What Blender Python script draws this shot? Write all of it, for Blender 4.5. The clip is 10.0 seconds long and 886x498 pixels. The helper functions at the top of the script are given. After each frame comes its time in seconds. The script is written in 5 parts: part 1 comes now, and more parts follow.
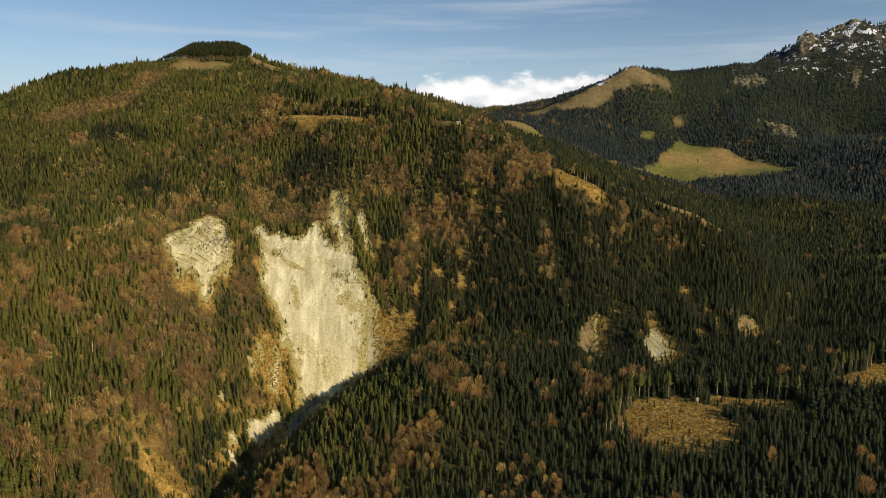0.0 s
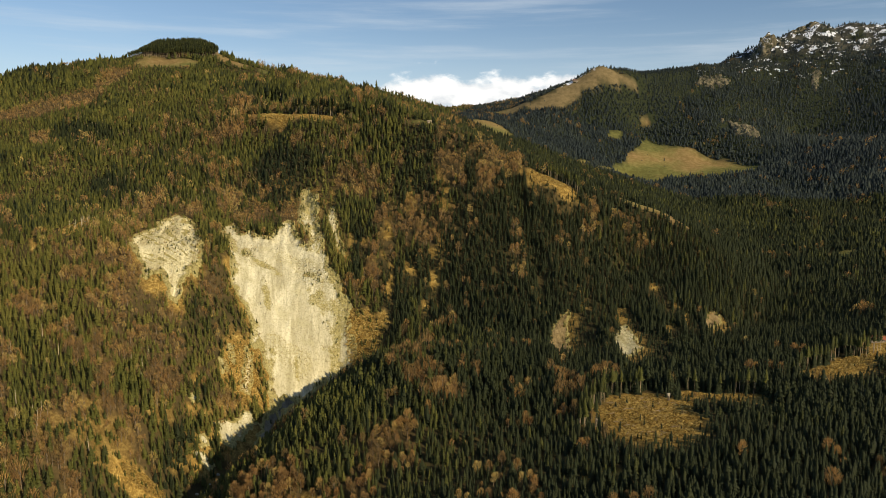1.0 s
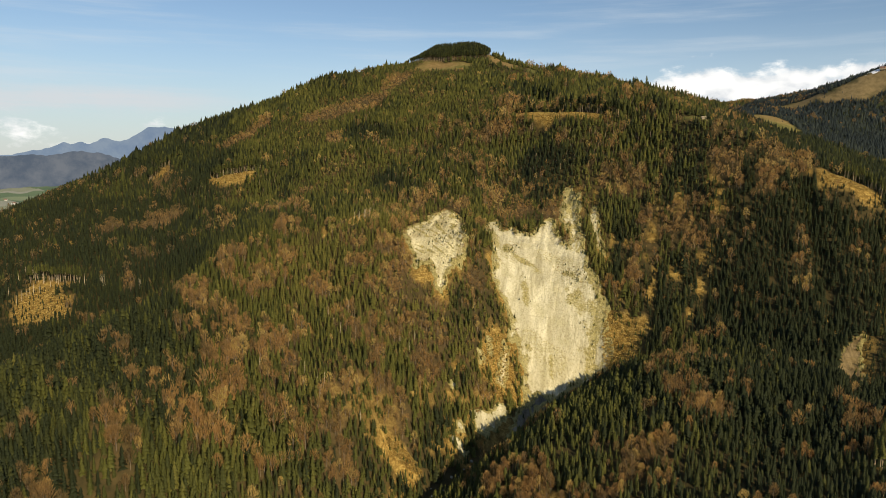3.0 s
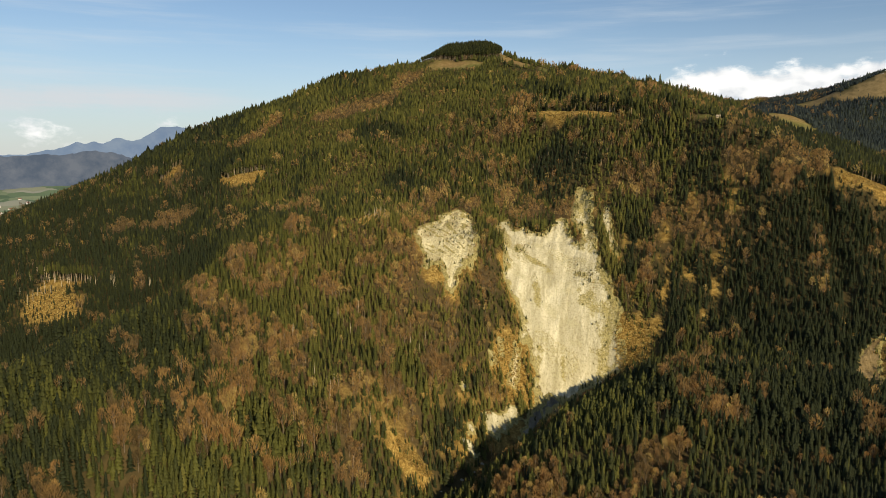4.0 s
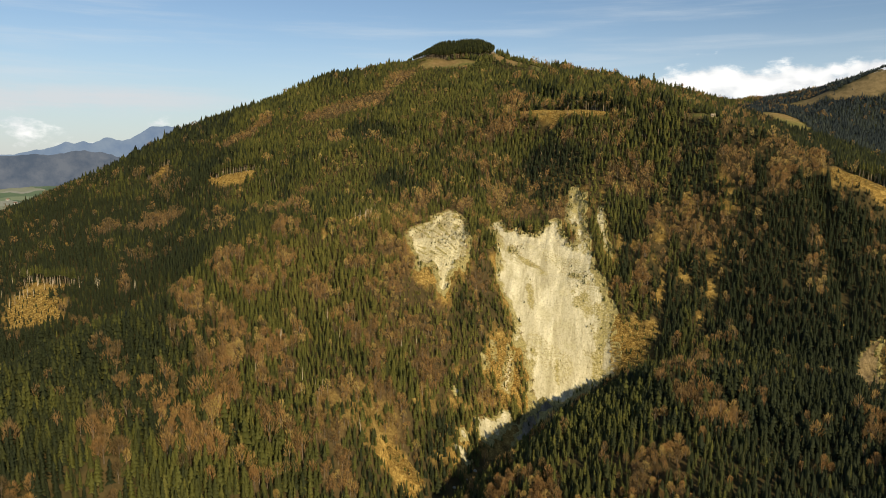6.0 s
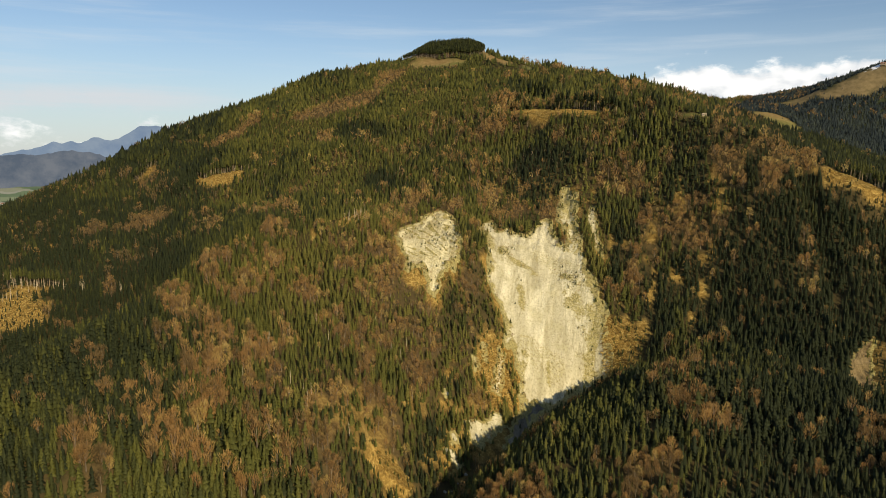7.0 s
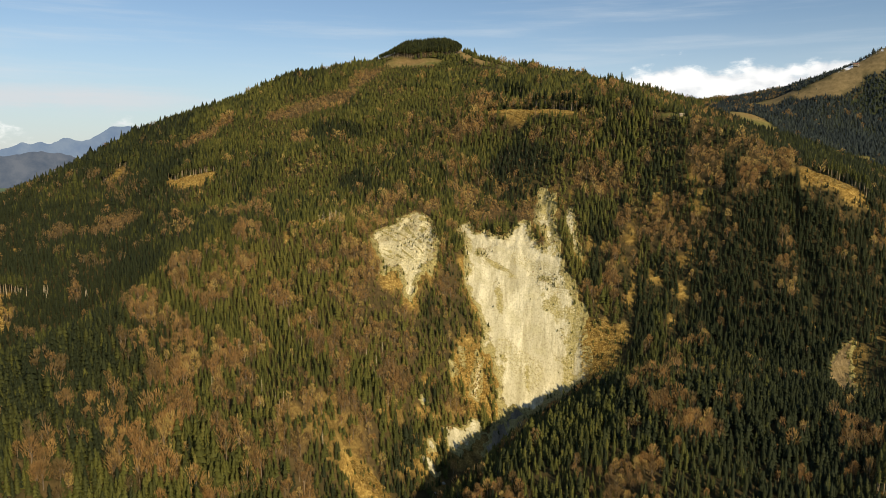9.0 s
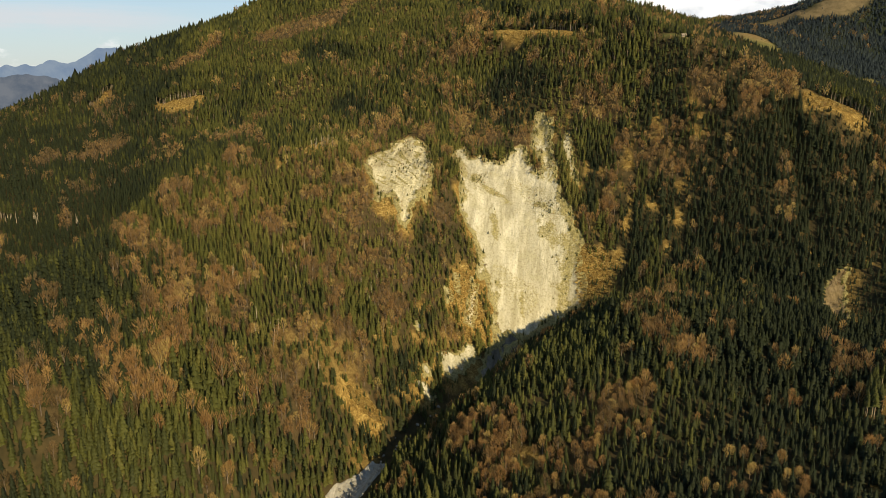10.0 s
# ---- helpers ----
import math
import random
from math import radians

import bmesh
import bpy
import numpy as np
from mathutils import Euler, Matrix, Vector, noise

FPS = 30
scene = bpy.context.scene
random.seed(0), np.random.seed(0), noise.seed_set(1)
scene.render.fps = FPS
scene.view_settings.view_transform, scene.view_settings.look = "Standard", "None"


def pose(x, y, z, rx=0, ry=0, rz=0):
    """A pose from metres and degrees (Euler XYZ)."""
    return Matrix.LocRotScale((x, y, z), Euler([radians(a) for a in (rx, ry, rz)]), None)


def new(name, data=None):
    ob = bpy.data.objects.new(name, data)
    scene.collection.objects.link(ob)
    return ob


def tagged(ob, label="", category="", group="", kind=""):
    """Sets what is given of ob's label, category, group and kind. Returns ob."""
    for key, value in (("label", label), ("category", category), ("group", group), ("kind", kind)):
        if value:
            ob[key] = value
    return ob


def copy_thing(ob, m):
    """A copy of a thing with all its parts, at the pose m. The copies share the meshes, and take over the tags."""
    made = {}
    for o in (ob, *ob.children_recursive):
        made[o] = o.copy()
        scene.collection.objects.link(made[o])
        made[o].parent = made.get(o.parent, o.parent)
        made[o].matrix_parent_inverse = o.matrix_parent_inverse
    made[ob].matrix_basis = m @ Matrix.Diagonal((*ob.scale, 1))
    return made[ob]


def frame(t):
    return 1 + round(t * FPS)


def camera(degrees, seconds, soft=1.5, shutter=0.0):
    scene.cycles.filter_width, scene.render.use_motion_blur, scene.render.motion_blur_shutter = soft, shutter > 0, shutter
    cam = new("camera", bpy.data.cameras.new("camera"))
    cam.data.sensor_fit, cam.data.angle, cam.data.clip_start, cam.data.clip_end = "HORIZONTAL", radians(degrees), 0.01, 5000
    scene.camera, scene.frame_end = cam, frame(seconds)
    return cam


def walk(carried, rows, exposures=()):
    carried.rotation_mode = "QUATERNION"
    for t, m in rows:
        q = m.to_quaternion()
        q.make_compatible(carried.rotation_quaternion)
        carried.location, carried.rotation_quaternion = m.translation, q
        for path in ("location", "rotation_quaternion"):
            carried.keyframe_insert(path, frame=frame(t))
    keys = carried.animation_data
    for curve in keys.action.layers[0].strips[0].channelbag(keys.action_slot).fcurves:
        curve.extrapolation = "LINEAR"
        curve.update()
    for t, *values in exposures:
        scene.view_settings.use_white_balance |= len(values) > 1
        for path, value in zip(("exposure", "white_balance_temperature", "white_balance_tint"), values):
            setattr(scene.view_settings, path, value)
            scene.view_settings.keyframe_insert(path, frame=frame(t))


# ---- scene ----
cam = camera(63.01, 10.0, soft=0.9)
PATH = [
    (0.00, pose(0.00, 0.00, 300.00, 83.020, 0.007, 7.954)),
    (0.50, pose(-2.80, -0.88, 299.93, 82.979, 0.004, 5.711)),
    (1.00, pose(-5.35, -1.21, 299.85, 82.941, -0.038, 5.434)),
    (1.50, pose(-7.60, -0.59, 299.71, 82.900, 0.102, 10.231)),
    (2.00, pose(-8.85, 1.29, 299.54, 82.849, -0.049, 21.348)),
    (2.50, pose(-9.41, 4.08, 299.34, 82.808, -0.265, 25.130)),
    (3.00, pose(-10.07, 7.22, 299.23, 82.778, -0.241, 25.889)),
    (4.50, pose(-14.80, 18.84, 299.28, 82.709, -0.187, 26.937)),
    (5.00, pose(-16.40, 23.00, 299.39, 82.692, -0.153, 26.830)),
    (5.50, pose(-17.97, 27.23, 299.57, 82.684, -0.139, 26.462)),
    (7.00, pose(-22.37, 40.84, 300.60, 82.629, -0.055, 25.518)),
    (7.50, pose(-23.71, 45.30, 300.87, 82.625, -0.033, 24.728)),
    (8.00, pose(-25.11, 49.73, 301.10, 82.619, -0.011, 24.292)),
    (8.50, pose(-26.59, 54.21, 301.21, 82.630, 0.013, 23.985)),
    (9.00, pose(-28.02, 58.54, 301.08, 82.658, 0.034, 23.776)),
    (9.50, pose(-29.29, 62.67, 300.60, 78.279, 0.026, 23.578)),
    (10.00, pose(-30.72, 67.26, 300.72, 76.747, 0.051, 23.424)),
]
walk(cam, PATH, [(0.0, -0.16), (0.5, -0.04), (2.0, -0.06), (3.0, -0.1), (10.0, -0.07)])

# ---- light ----
SUN_EL, SUN_AZ = 27.0, 126.0  # degrees: height, and clockwise from +y


def node(nt, kind, **sets):
    n = nt.nodes.new(kind)
    for k, v in sets.items():
        if k.startswith("i_"):
            n.inputs[k[2:]].default_value = v
        elif k.startswith("n_"):
            n.inputs[int(k[2:])].default_value = v
        else:
            setattr(n, k, v)
    return n


def maths(nt, op, a, b=None, clamp=False):
    n = nt.nodes.new("ShaderNodeMath")
    n.operation, n.use_clamp = op, clamp
    for i, v in enumerate((a, b)):
        if v is None:
            continue
        if isinstance(v, (int, float)):
            n.inputs[i].default_value = v
        else:
            nt.links.new(v, n.inputs[i])
    return n.outputs[0]


def ramp(nt, fac, stops):
    n = nt.nodes.new("ShaderNodeValToRGB")
    e = n.color_ramp.elements
    while len(e) < len(stops):
        e.new(0.5)
    for k, (p, c) in zip(e, stops):
        k.position, k.color = p, (*c, 1) if len(c) == 3 else c
    nt.links.new(fac, n.inputs[0])
    return n.outputs[0]


def mixed(nt, fac, a, b, kind="MIX"):
    n = nt.nodes.new("ShaderNodeMix")
    n.data_type, n.blend_type = "RGBA", kind
    for k, v in ((0, fac), (6, a), (7, b)):
        if isinstance(v, (int, float)):
            n.inputs[k].default_value = v
        elif isinstance(v, tuple):
            n.inputs[k].default_value = (*v, 1)
        else:
            nt.links.new(v, n.inputs[k])
    return n.outputs[2]


def rise(nt, value, low, high):
    n = nt.nodes.new("ShaderNodeMapRange")
    n.interpolation_type = "SMOOTHSTEP"
    n.inputs[1].default_value, n.inputs[2].default_value = low, high
    nt.links.new(value, n.inputs[0])
    return n.outputs[0]


def make_world():
    w = bpy.data.worlds.new("sky")
    scene.world = w
    w.use_nodes = True
    nt = w.node_tree
    nt.nodes.clear()
    sky = node(nt, "ShaderNodeTexSky", sky_type="NISHITA", sun_disc=False, sun_elevation=radians(SUN_EL), sun_rotation=radians(SUN_AZ),
               altitude=900.0, air_density=1.0, dust_density=0.1, ozone_density=2.0)
    at = node(nt, "ShaderNodeTexCoord").outputs["Generated"]
    xyz = node(nt, "ShaderNodeSeparateXYZ")
    nt.links.new(at, xyz.inputs[0])
    az = maths(nt, "MULTIPLY", maths(nt, "ARCTAN2", maths(nt, "MULTIPLY", xyz.outputs[0], -1.0), xyz.outputs[1]), 57.2958)  # degrees, to the left of +y
    el = maths(nt, "MULTIPLY", maths(nt, "ARCSINE", xyz.outputs[2]), 57.2958)
    flat = node(nt, "ShaderNodeCombineXYZ")
    nt.links.new(az, flat.inputs[0])
    nt.links.new(maths(nt, "MULTIPLY", el, 1.9), flat.inputs[1])
    billow = node(nt, "ShaderNodeTexNoise", i_Scale=0.22, i_Detail=9.0, i_Roughness=0.58)
    nt.links.new(flat.outputs[0], billow.inputs["Vector"])
    # cumulus bank, low over the saddle, and small puffs round the horizon
    side = maths(nt, "MULTIPLY", rise(nt, az, -14.0, -4.0), maths(nt, "SUBTRACT", 1.0, rise(nt, az, 9.0, 17.0)))
    low = maths(nt, "SUBTRACT", 1.0, rise(nt, maths(nt, "SUBTRACT", el, maths(nt, "MULTIPLY", side, 3.0)), 2.0, 4.6))
    puff = rise(nt, maths(nt, "ADD", maths(nt, "MULTIPLY", low, 0.55), maths(nt, "SUBTRACT", maths(nt, "MULTIPLY", billow.outputs[0], 1.4), maths(nt, "MULTIPLY", maths(nt, "SUBTRACT", 1.0, side), 0.38))), 0.92, 1.12)
    # thin high veils
    long = node(nt, "ShaderNodeMapping", i_Scale=(0.035, 0.26, 1.0), i_Rotation=(0, 0, 0.22))
    nt.links.new(flat.outputs[0], long.inputs[0])
    veil = node(nt, "ShaderNodeTexNoise", i_Scale=1.0, i_Detail=8.0, i_Roughness=0.6)
    nt.links.new(long.outputs[0], veil.inputs["Vector"])
    thin = maths(nt, "MULTIPLY", rise(nt, veil.outputs[0], 0.44, 0.78), 0.6)
    shade = node(nt, "ShaderNodeTexNoise", i_Scale=0.45, i_Detail=6.0)
    nt.links.new(flat.outputs[0], shade.inputs["Vector"])
    white = ramp(nt, shade.outputs[0], [(0.32, (8.0, 8.2, 8.5)), (0.62, (13.5, 13.2, 12.6))])
    haze = maths(nt, "MULTIPLY", maths(nt, "SUBTRACT", 1.0, rise(nt, el, -2.0, 11.0)), 0.8)
    c = mixed(nt, haze, sky.outputs[0], mixed(nt, rise(nt, az, 22.0, 46.0), (7.2, 8.0, 8.7), (5.2, 5.9, 6.5)))
    c = mixed(nt, thin, c, (7.2, 7.9, 8.5))
    bank = maths(nt, "MULTIPLY", rise(nt, az, 38.0, 50.0), maths(nt, "MULTIPLY", rise(nt, el, 2.4, 3.6), maths(nt, "SUBTRACT", 1.0, rise(nt, el, 4.2, 5.4))))
    c = mixed(nt, maths(nt, "MULTIPLY", bank, maths(nt, "MULTIPLY", rise(nt, maths(nt, "ADD", veil.outputs[0], maths(nt, "MULTIPLY", billow.outputs[0], 0.5)), 0.62, 0.9), 0.7)), c, (7.6, 7.7, 7.9))
    c = mixed(nt, maths(nt, "MULTIPLY", puff, 0.92), c, white)
    bg = node(nt, "ShaderNodeBackground", i_Strength=SKY)
    nt.links.new(c, bg.inputs[0])
    out = node(nt, "ShaderNodeOutputWorld")
    nt.links.new(bg.outputs[0], out.inputs[0])


SKY = 0.098
make_world()
sun = new("sun", bpy.data.lights.new("sun", "SUN"))
sun.data.energy, sun.data.angle, sun.data.color = 5.0, radians(0.53), (1.0, 0.84, 0.58)
sun.matrix_world = pose(0, 0, 900, 90 - SUN_EL, 0, 180 - SUN_AZ)


# ---- relief: ridges, benches and streams, in metres ----
LINES = {
    "ridge_west": [(-1277, 693, 139), (-1310, 860, 196), (-1353, 1077, 253), (-1359, 1195, 300), (-1353, 1317, 351), (-1301, 1499, 416), (-1252, 1600, 463), (-1194, 1701, 503), (-1119, 1816, 544), (-1063, 1915, 572)],
    "summit": [(-1067, 1923, 582), (-1039, 1958, 593), (-989, 1991, 613), (-923, 2009, 621), (-862, 1995, 610), (-811, 1956, 587), (-706, 1904, 546)],
    "ridge_east": [(-706, 1904, 546), (-624, 1850, 524), (-552, 1791, 503), (-446, 1689, 474), (-340, 1562, 444), (-246, 1359, 405), (-160, 1263, 364), (-82, 1201, 331), (-3, 1144, 301)],
    "ridge_nose": [(5, 1130, 281), (65, 1113, 262), (149, 1190, 242), (240, 1122, 215), (291, 1064, 167), (325, 993, 104)],
    "clearing_bench": [(-561, 1461, 388), (-450, 1404, 385), (-356, 1348, 376)],
    "bench_east": [(-238, 1273, 347), (-172, 1254, 356), (-136, 1246, 357)],
    "brow_east": [(-275, 1256, 300), (-170, 1203, 299), (-118, 1168, 299), (-40, 1095, 269)],
    "spur_west": [(-811, 1088, 231), (-752, 900, 209), (-680, 765, 190), (-657, 704, 176), (-664, 652, 152), (-657, 609, 139), (-641, 515, 124), (-633, 476, 116), (-626, 443, 113), (-612, 400, 109), (-598, 345, 106)],
    "valley_west": [(-942, 1071, 210), (-880, 900, 180), (-732, 715, 114), (-747, 653, 86), (-758, 568, 62), (-766, 524, 56), (-775, 470, 50), (-800, 380, 36)],
    "valley_side": [(-798, 698, 119), (-845, 640, 100), (-831, 577, 88), (-900, 600, 84), (-966, 575, 76)],
    "valley_bench": [(-905, 676, 118), (-970, 668, 112)],
    "clear_west": [(-1033, 1093, 247), (-994, 1155, 268)],
    "face": [(-596, 905, 197), (-526, 994, 199), (-452, 1072, 196), (-354, 1188, 227)],
    "face_mid": [(-623, 808, 161), (-519, 762, 115), (-478, 636, 79)],
    "face_high": [(-870, 1244, 315), (-668, 1352, 302), (-446, 1397, 315)],
    "face_brow": [(-683, 1150, 242), (-493, 1221, 238), (-284, 1182, 239), (-191, 1139, 242)],
    "slide_axis": [(-300, 1085, 190), (-318, 1020, 152), (-300, 955, 118), (-262, 912, 62), (-250, 880, 24)],
    "slide_east": [(-262, 1060, 176), (-232, 985, 125), (-216, 916, 61)],
    "slide_west": [(-398, 1000, 180), (-386, 934, 142), (-345, 890, 90)],
    "scar_small": [(-440, 975, 196), (-423, 857, 124)],
    "face_east": [(-188, 1047, 168), (-106, 989, 114), (-64, 953, 96)],
    "face_far_east": [(149, 1036, 129), (256, 1000, 136)],
    "gully": [(-215, 905, 34), (-235, 880, 8), (-258, 830, -12), (-280, 770, -22), (-296, 700, -32), (-330, 600, -45), (-350, 500, -58), (-370, 350, -70), (-380, 0, -90), (-380, -400, -110)],
    "gully_west_bank": [(-408, 684, 63), (-410, 614, 62), (-424, 545, 43), (-422, 494, 29), (-427, 444, 33), (-480, 330, 10)],
    "west_low": [(-554, 526, 79), (-503, 402, 95), (-494, 345, 71), (-470, 250, 60)],
    "terrace_edge": [(-200, 400, -15), (-228, 500, -15), (-224, 574, 20), (-203, 614, 48), (-191, 692, 54), (-178, 762, 57), (-166, 869, 53)],
    "terrace_crest": [(-118, 593, 51), (-127, 713, 93), (-97, 754, 94), (-54, 720, 101)],
    "terrace": [(-62, 658, 77), (-9, 622, 61), (136, 647, 80), (330, 640, 84), (520, 700, 100)],
    "terrace_near": [(-60, 430, 50), (160, 420, 66), (420, 400, 80)],
    "terrace_back": [(-152, 915, 84), (60, 870, 78), (126, 800, 84), (260, 850, 92), (420, 920, 104)],
    "east_valley": [(306, 928, 73), (403, 1116, 110), (458, 1423, 165), (378, 1840, 230), (284, 1928, 237)],
    "east_rise": [(392, 789, 112), (581, 1097, 144), (702, 1490, 194), (644, 1787, 235)],
    "saddle": [(-360, 2670, 476), (-130, 2272, 436), (-10, 2295, 446)],
    "knoll_saddle": [(-89, 1945, 403), (-6, 1779, 347)],
    "pasture_ridge": [(33, 2283, 476), (128, 2316, 516), (259, 2326, 589), (410, 2399, 572), (604, 2508, 611), (774, 2585, 630), (839, 2602, 695)],
    "rock_ridge": [(839, 2602, 695), (891, 2625, 697), (1027, 2741, 781), (1117, 2692, 755), (1287, 2614, 761), (1530, 2425, 735)],
    "meadow_crest": [(381, 2170, 355), (416, 2038, 299), (433, 1911, 252)],
    "mid_slope": [(188, 2189, 400), (385, 2224, 400), (638, 2091, 367), (841, 2193, 372), (1002, 2069, 351)],
    "meadow_east": [(508, 2058, 297), (617, 1986, 281)],
    "back_valley": [(73, 1748, 312), (157, 1793, 282)],
    "plain": [(-4300, 1000, 60), (-4300, 3000, 185), (-3300, 4400, 190)],
    "plain_near": [(-2900, 800, 20), (-3000, 2300, 90), (-1900, 4000, 150)],
    "north": [(-600, 4400, 420), (800, 4400, 480), (2600, 3900, 600)],
    "south": [(-4300, -700, -60), (-1500, -700, -80), (300, -700, 60), (2600, -700, 220)],
    "west_foot": [(-1700, 700, 40), (-1850, 1100, 80), (-1980, 1700, 150), (-2000, 2300, 220)],
    "west_flank": [(-2100, 500, -20), (-1500, -100, -60)],
    "hill_back": [(-1500, 2500, 350), (-600, 2400, 430)],
}


X0, Y0, CELL, NX, NY = -4300.0, -700.0, 12.5, 553, 409


def height_grid(lines):
    """Relief between ridge, bench and stream lines: each line keeps its height, the slopes between them are stretched evenly."""
    n = 2
    z = None
    for step in (16, 8, 4, 2, 1):
        nx, ny = (NX - 1) // step + 1, (NY - 1) // step + 1
        fixed, weight = np.zeros((ny, nx)), np.zeros((ny, nx))
        for pts in lines.values():
            for a, b in zip(pts, pts[1:]):
                a, b = np.array(a, float), np.array(b, float)
                m = max(2, int(np.hypot(*(b - a)[:2]) / (CELL * step) * 2) + 1)
                for s in np.linspace(0, 1, m):
                    p = a + (b - a) * s
                    i, j = int(round((p[1] - Y0) / CELL / step)), int(round((p[0] - X0) / CELL / step))
                    if 0 <= i < ny and 0 <= j < nx:
                        fixed[i, j] += p[2]
                        weight[i, j] += 1
        on = weight > 0
        fixed[on] /= weight[on]
        if z is None:
            z = np.full((ny, nx), fixed[on].mean())
        else:
            ii, jj = np.minimum(np.arange(ny) / 2, z.shape[0] - 1), np.minimum(np.arange(nx) / 2, z.shape[1] - 1)
            i0, j0 = ii.astype(int), jj.astype(int)
            i1, j1 = np.minimum(i0 + 1, z.shape[0] - 1), np.minimum(j0 + 1, z.shape[1] - 1)
            fi, fj = (ii - i0)[:, None], (jj - j0)[None, :]
            z = (z[i0][:, j0] * (1 - fi) + z[i1][:, j0] * fi) * (1 - fj) + (z[i0][:, j1] * (1 - fi) + z[i1][:, j1] * fi) * fj
        for _ in range(900 if step == 16 else 400 if step > 2 else 160):
            z[on] = fixed[on]
            p = np.pad(z, 1, mode="edge")
            z = 0.25 * (p[:-2, 1:-1] + p[2:, 1:-1] + p[1:-1, :-2] + p[1:-1, 2:])
        z[on] = fixed[on]
    for _ in range(n):
        p = np.pad(z, 1, mode="edge")
        z = 0.5 * z + 0.125 * (p[:-2, 1:-1] + p[2:, 1:-1] + p[1:-1, :-2] + p[1:-1, 2:])
    return z


def wave(x, y, size, seed):
    """Smooth value noise from -1 to 1 over a plan, with features about size metres wide."""
    x, y = np.asarray(x, float) / size, np.asarray(y, float) / size
    i, j = np.floor(x).astype(np.int64), np.floor(y).astype(np.int64)
    u, v = x - i, y - j
    u, v = u * u * u * (u * (6 * u - 15) + 10), v * v * v * (v * (6 * v - 15) + 10)

    def corner(a, b):
        h = (a * 374761393 + b * 668265263 + seed * 974634521) & 0xFFFFFFFF
        h = ((h ^ (h >> 13)) * 1274126177) & 0xFFFFFFFF
        return ((h ^ (h >> 16)) & 0xFFFF) / 32767.5 - 1

    return (corner(i, j) * (1 - u) + corner(i + 1, j) * u) * (1 - v) + (corner(i, j + 1) * (1 - u) + corner(i + 1, j + 1) * u) * v


def sample(grid, x, y):
    u = np.clip((np.asarray(x, float) - X0) / CELL, 0, NX - 1.001)
    v = np.clip((np.asarray(y, float) - Y0) / CELL, 0, NY - 1.001)
    j, i = u.astype(int), v.astype(int)
    u, v = u - j, v - i
    return (grid[i, j] * (1 - u) + grid[i, j + 1] * u) * (1 - v) + (grid[i + 1, j] * (1 - u) + grid[i + 1, j + 1] * u) * v


# ---- materials ----
def material(name, rough=0.9, spec=0.15):
    m = bpy.data.materials.new(name)
    m.use_nodes = True
    nt = m.node_tree
    b = nt.nodes["Principled BSDF"]
    b.inputs["Roughness"].default_value = rough
    b.inputs["Specular IOR Level"].default_value = spec
    return m, nt, b


def tex(nt, scale, detail=5.0, rough=0.55, vec=None, dist=0.0):
    n = node(nt, "ShaderNodeTexNoise", i_Scale=scale, i_Detail=detail, i_Roughness=rough, i_Distortion=dist)
    if vec is None:
        vec = node(nt, "ShaderNodeNewGeometry").outputs["Position"]
    nt.links.new(vec, n.inputs["Vector"])
    return n.outputs[0]


def attr(nt, name):
    return node(nt, "ShaderNodeAttribute", attribute_name=name).outputs["Fac"]


def bumped(nt, b, h, strength, distance):
    n = node(nt, "ShaderNodeBump", i_Strength=strength, i_Distance=distance)
    nt.links.new(h, n.inputs["Height"])
    nt.links.new(n.outputs[0], b.inputs["Normal"])


def thin_leaf(nt, b, c, share):
    """Lets part of the light through thin needles and twigs."""
    t = node(nt, "ShaderNodeBsdfTranslucent")
    mix = node(nt, "ShaderNodeMixShader")
    mix.inputs[0].default_value = share
    nt.links.new(c, t.inputs[0])
    nt.links.new(b.outputs[0], mix.inputs[1])
    nt.links.new(t.outputs[0], mix.inputs[2])
    nt.links.new(mix.outputs[0], nt.nodes["Material Output"].inputs[0])


def needles(name, dark, light, warm):
    """Spruce foliage: one tint per tree, mottled along the boughs."""
    m, nt, b = material(name, 0.65, 0.2)
    t = attr(nt, "tint")
    c = ramp(nt, t, [(0.0, dark), (0.6, light), (1.0, warm)])
    c = mixed(nt, rise(nt, tex(nt, 0.9, 4.0), 0.35, 0.7), mixed(nt, 1.0, c, (0.6, 0.62, 0.62), "MULTIPLY"), c)
    nt.links.new(c, b.inputs["Base Color"])
    thin_leaf(nt, b, c, 0.22)
    return m


def single_needles():
    m, nt, b = material("needles_near", 0.65, 0.2)
    t = node(nt, "ShaderNodeObjectInfo").outputs["Random"]
    c = ramp(nt, t, [(0.0, (0.029, 0.040, 0.012)), (0.6, (0.125, 0.130, 0.024)), (1.0, (0.20, 0.18, 0.036))])
    c = mixed(nt, rise(nt, tex(nt, 0.9, 4.0), 0.35, 0.7), mixed(nt, 1.0, c, (0.6, 0.62, 0.62), "MULTIPLY"), c)
    nt.links.new(c, b.inputs["Base Color"])
    thin_leaf(nt, b, c, 0.22)
    return m


def twigs(name, stops, random=False):
    m, nt, b = material(name, 0.85, 0.1)
    t = node(nt, "ShaderNodeObjectInfo").outputs["Random"] if random else attr(nt, "tint")
    c = ramp(nt, t, stops)
    c = mixed(nt, rise(nt, tex(nt, 0.5, 4.0), 0.3, 0.7), mixed(nt, 1.0, c, (0.66, 0.64, 0.62), "MULTIPLY"), c)
    nt.links.new(c, b.inputs["Base Color"])
    thin_leaf(nt, b, c, 0.4)
    return m


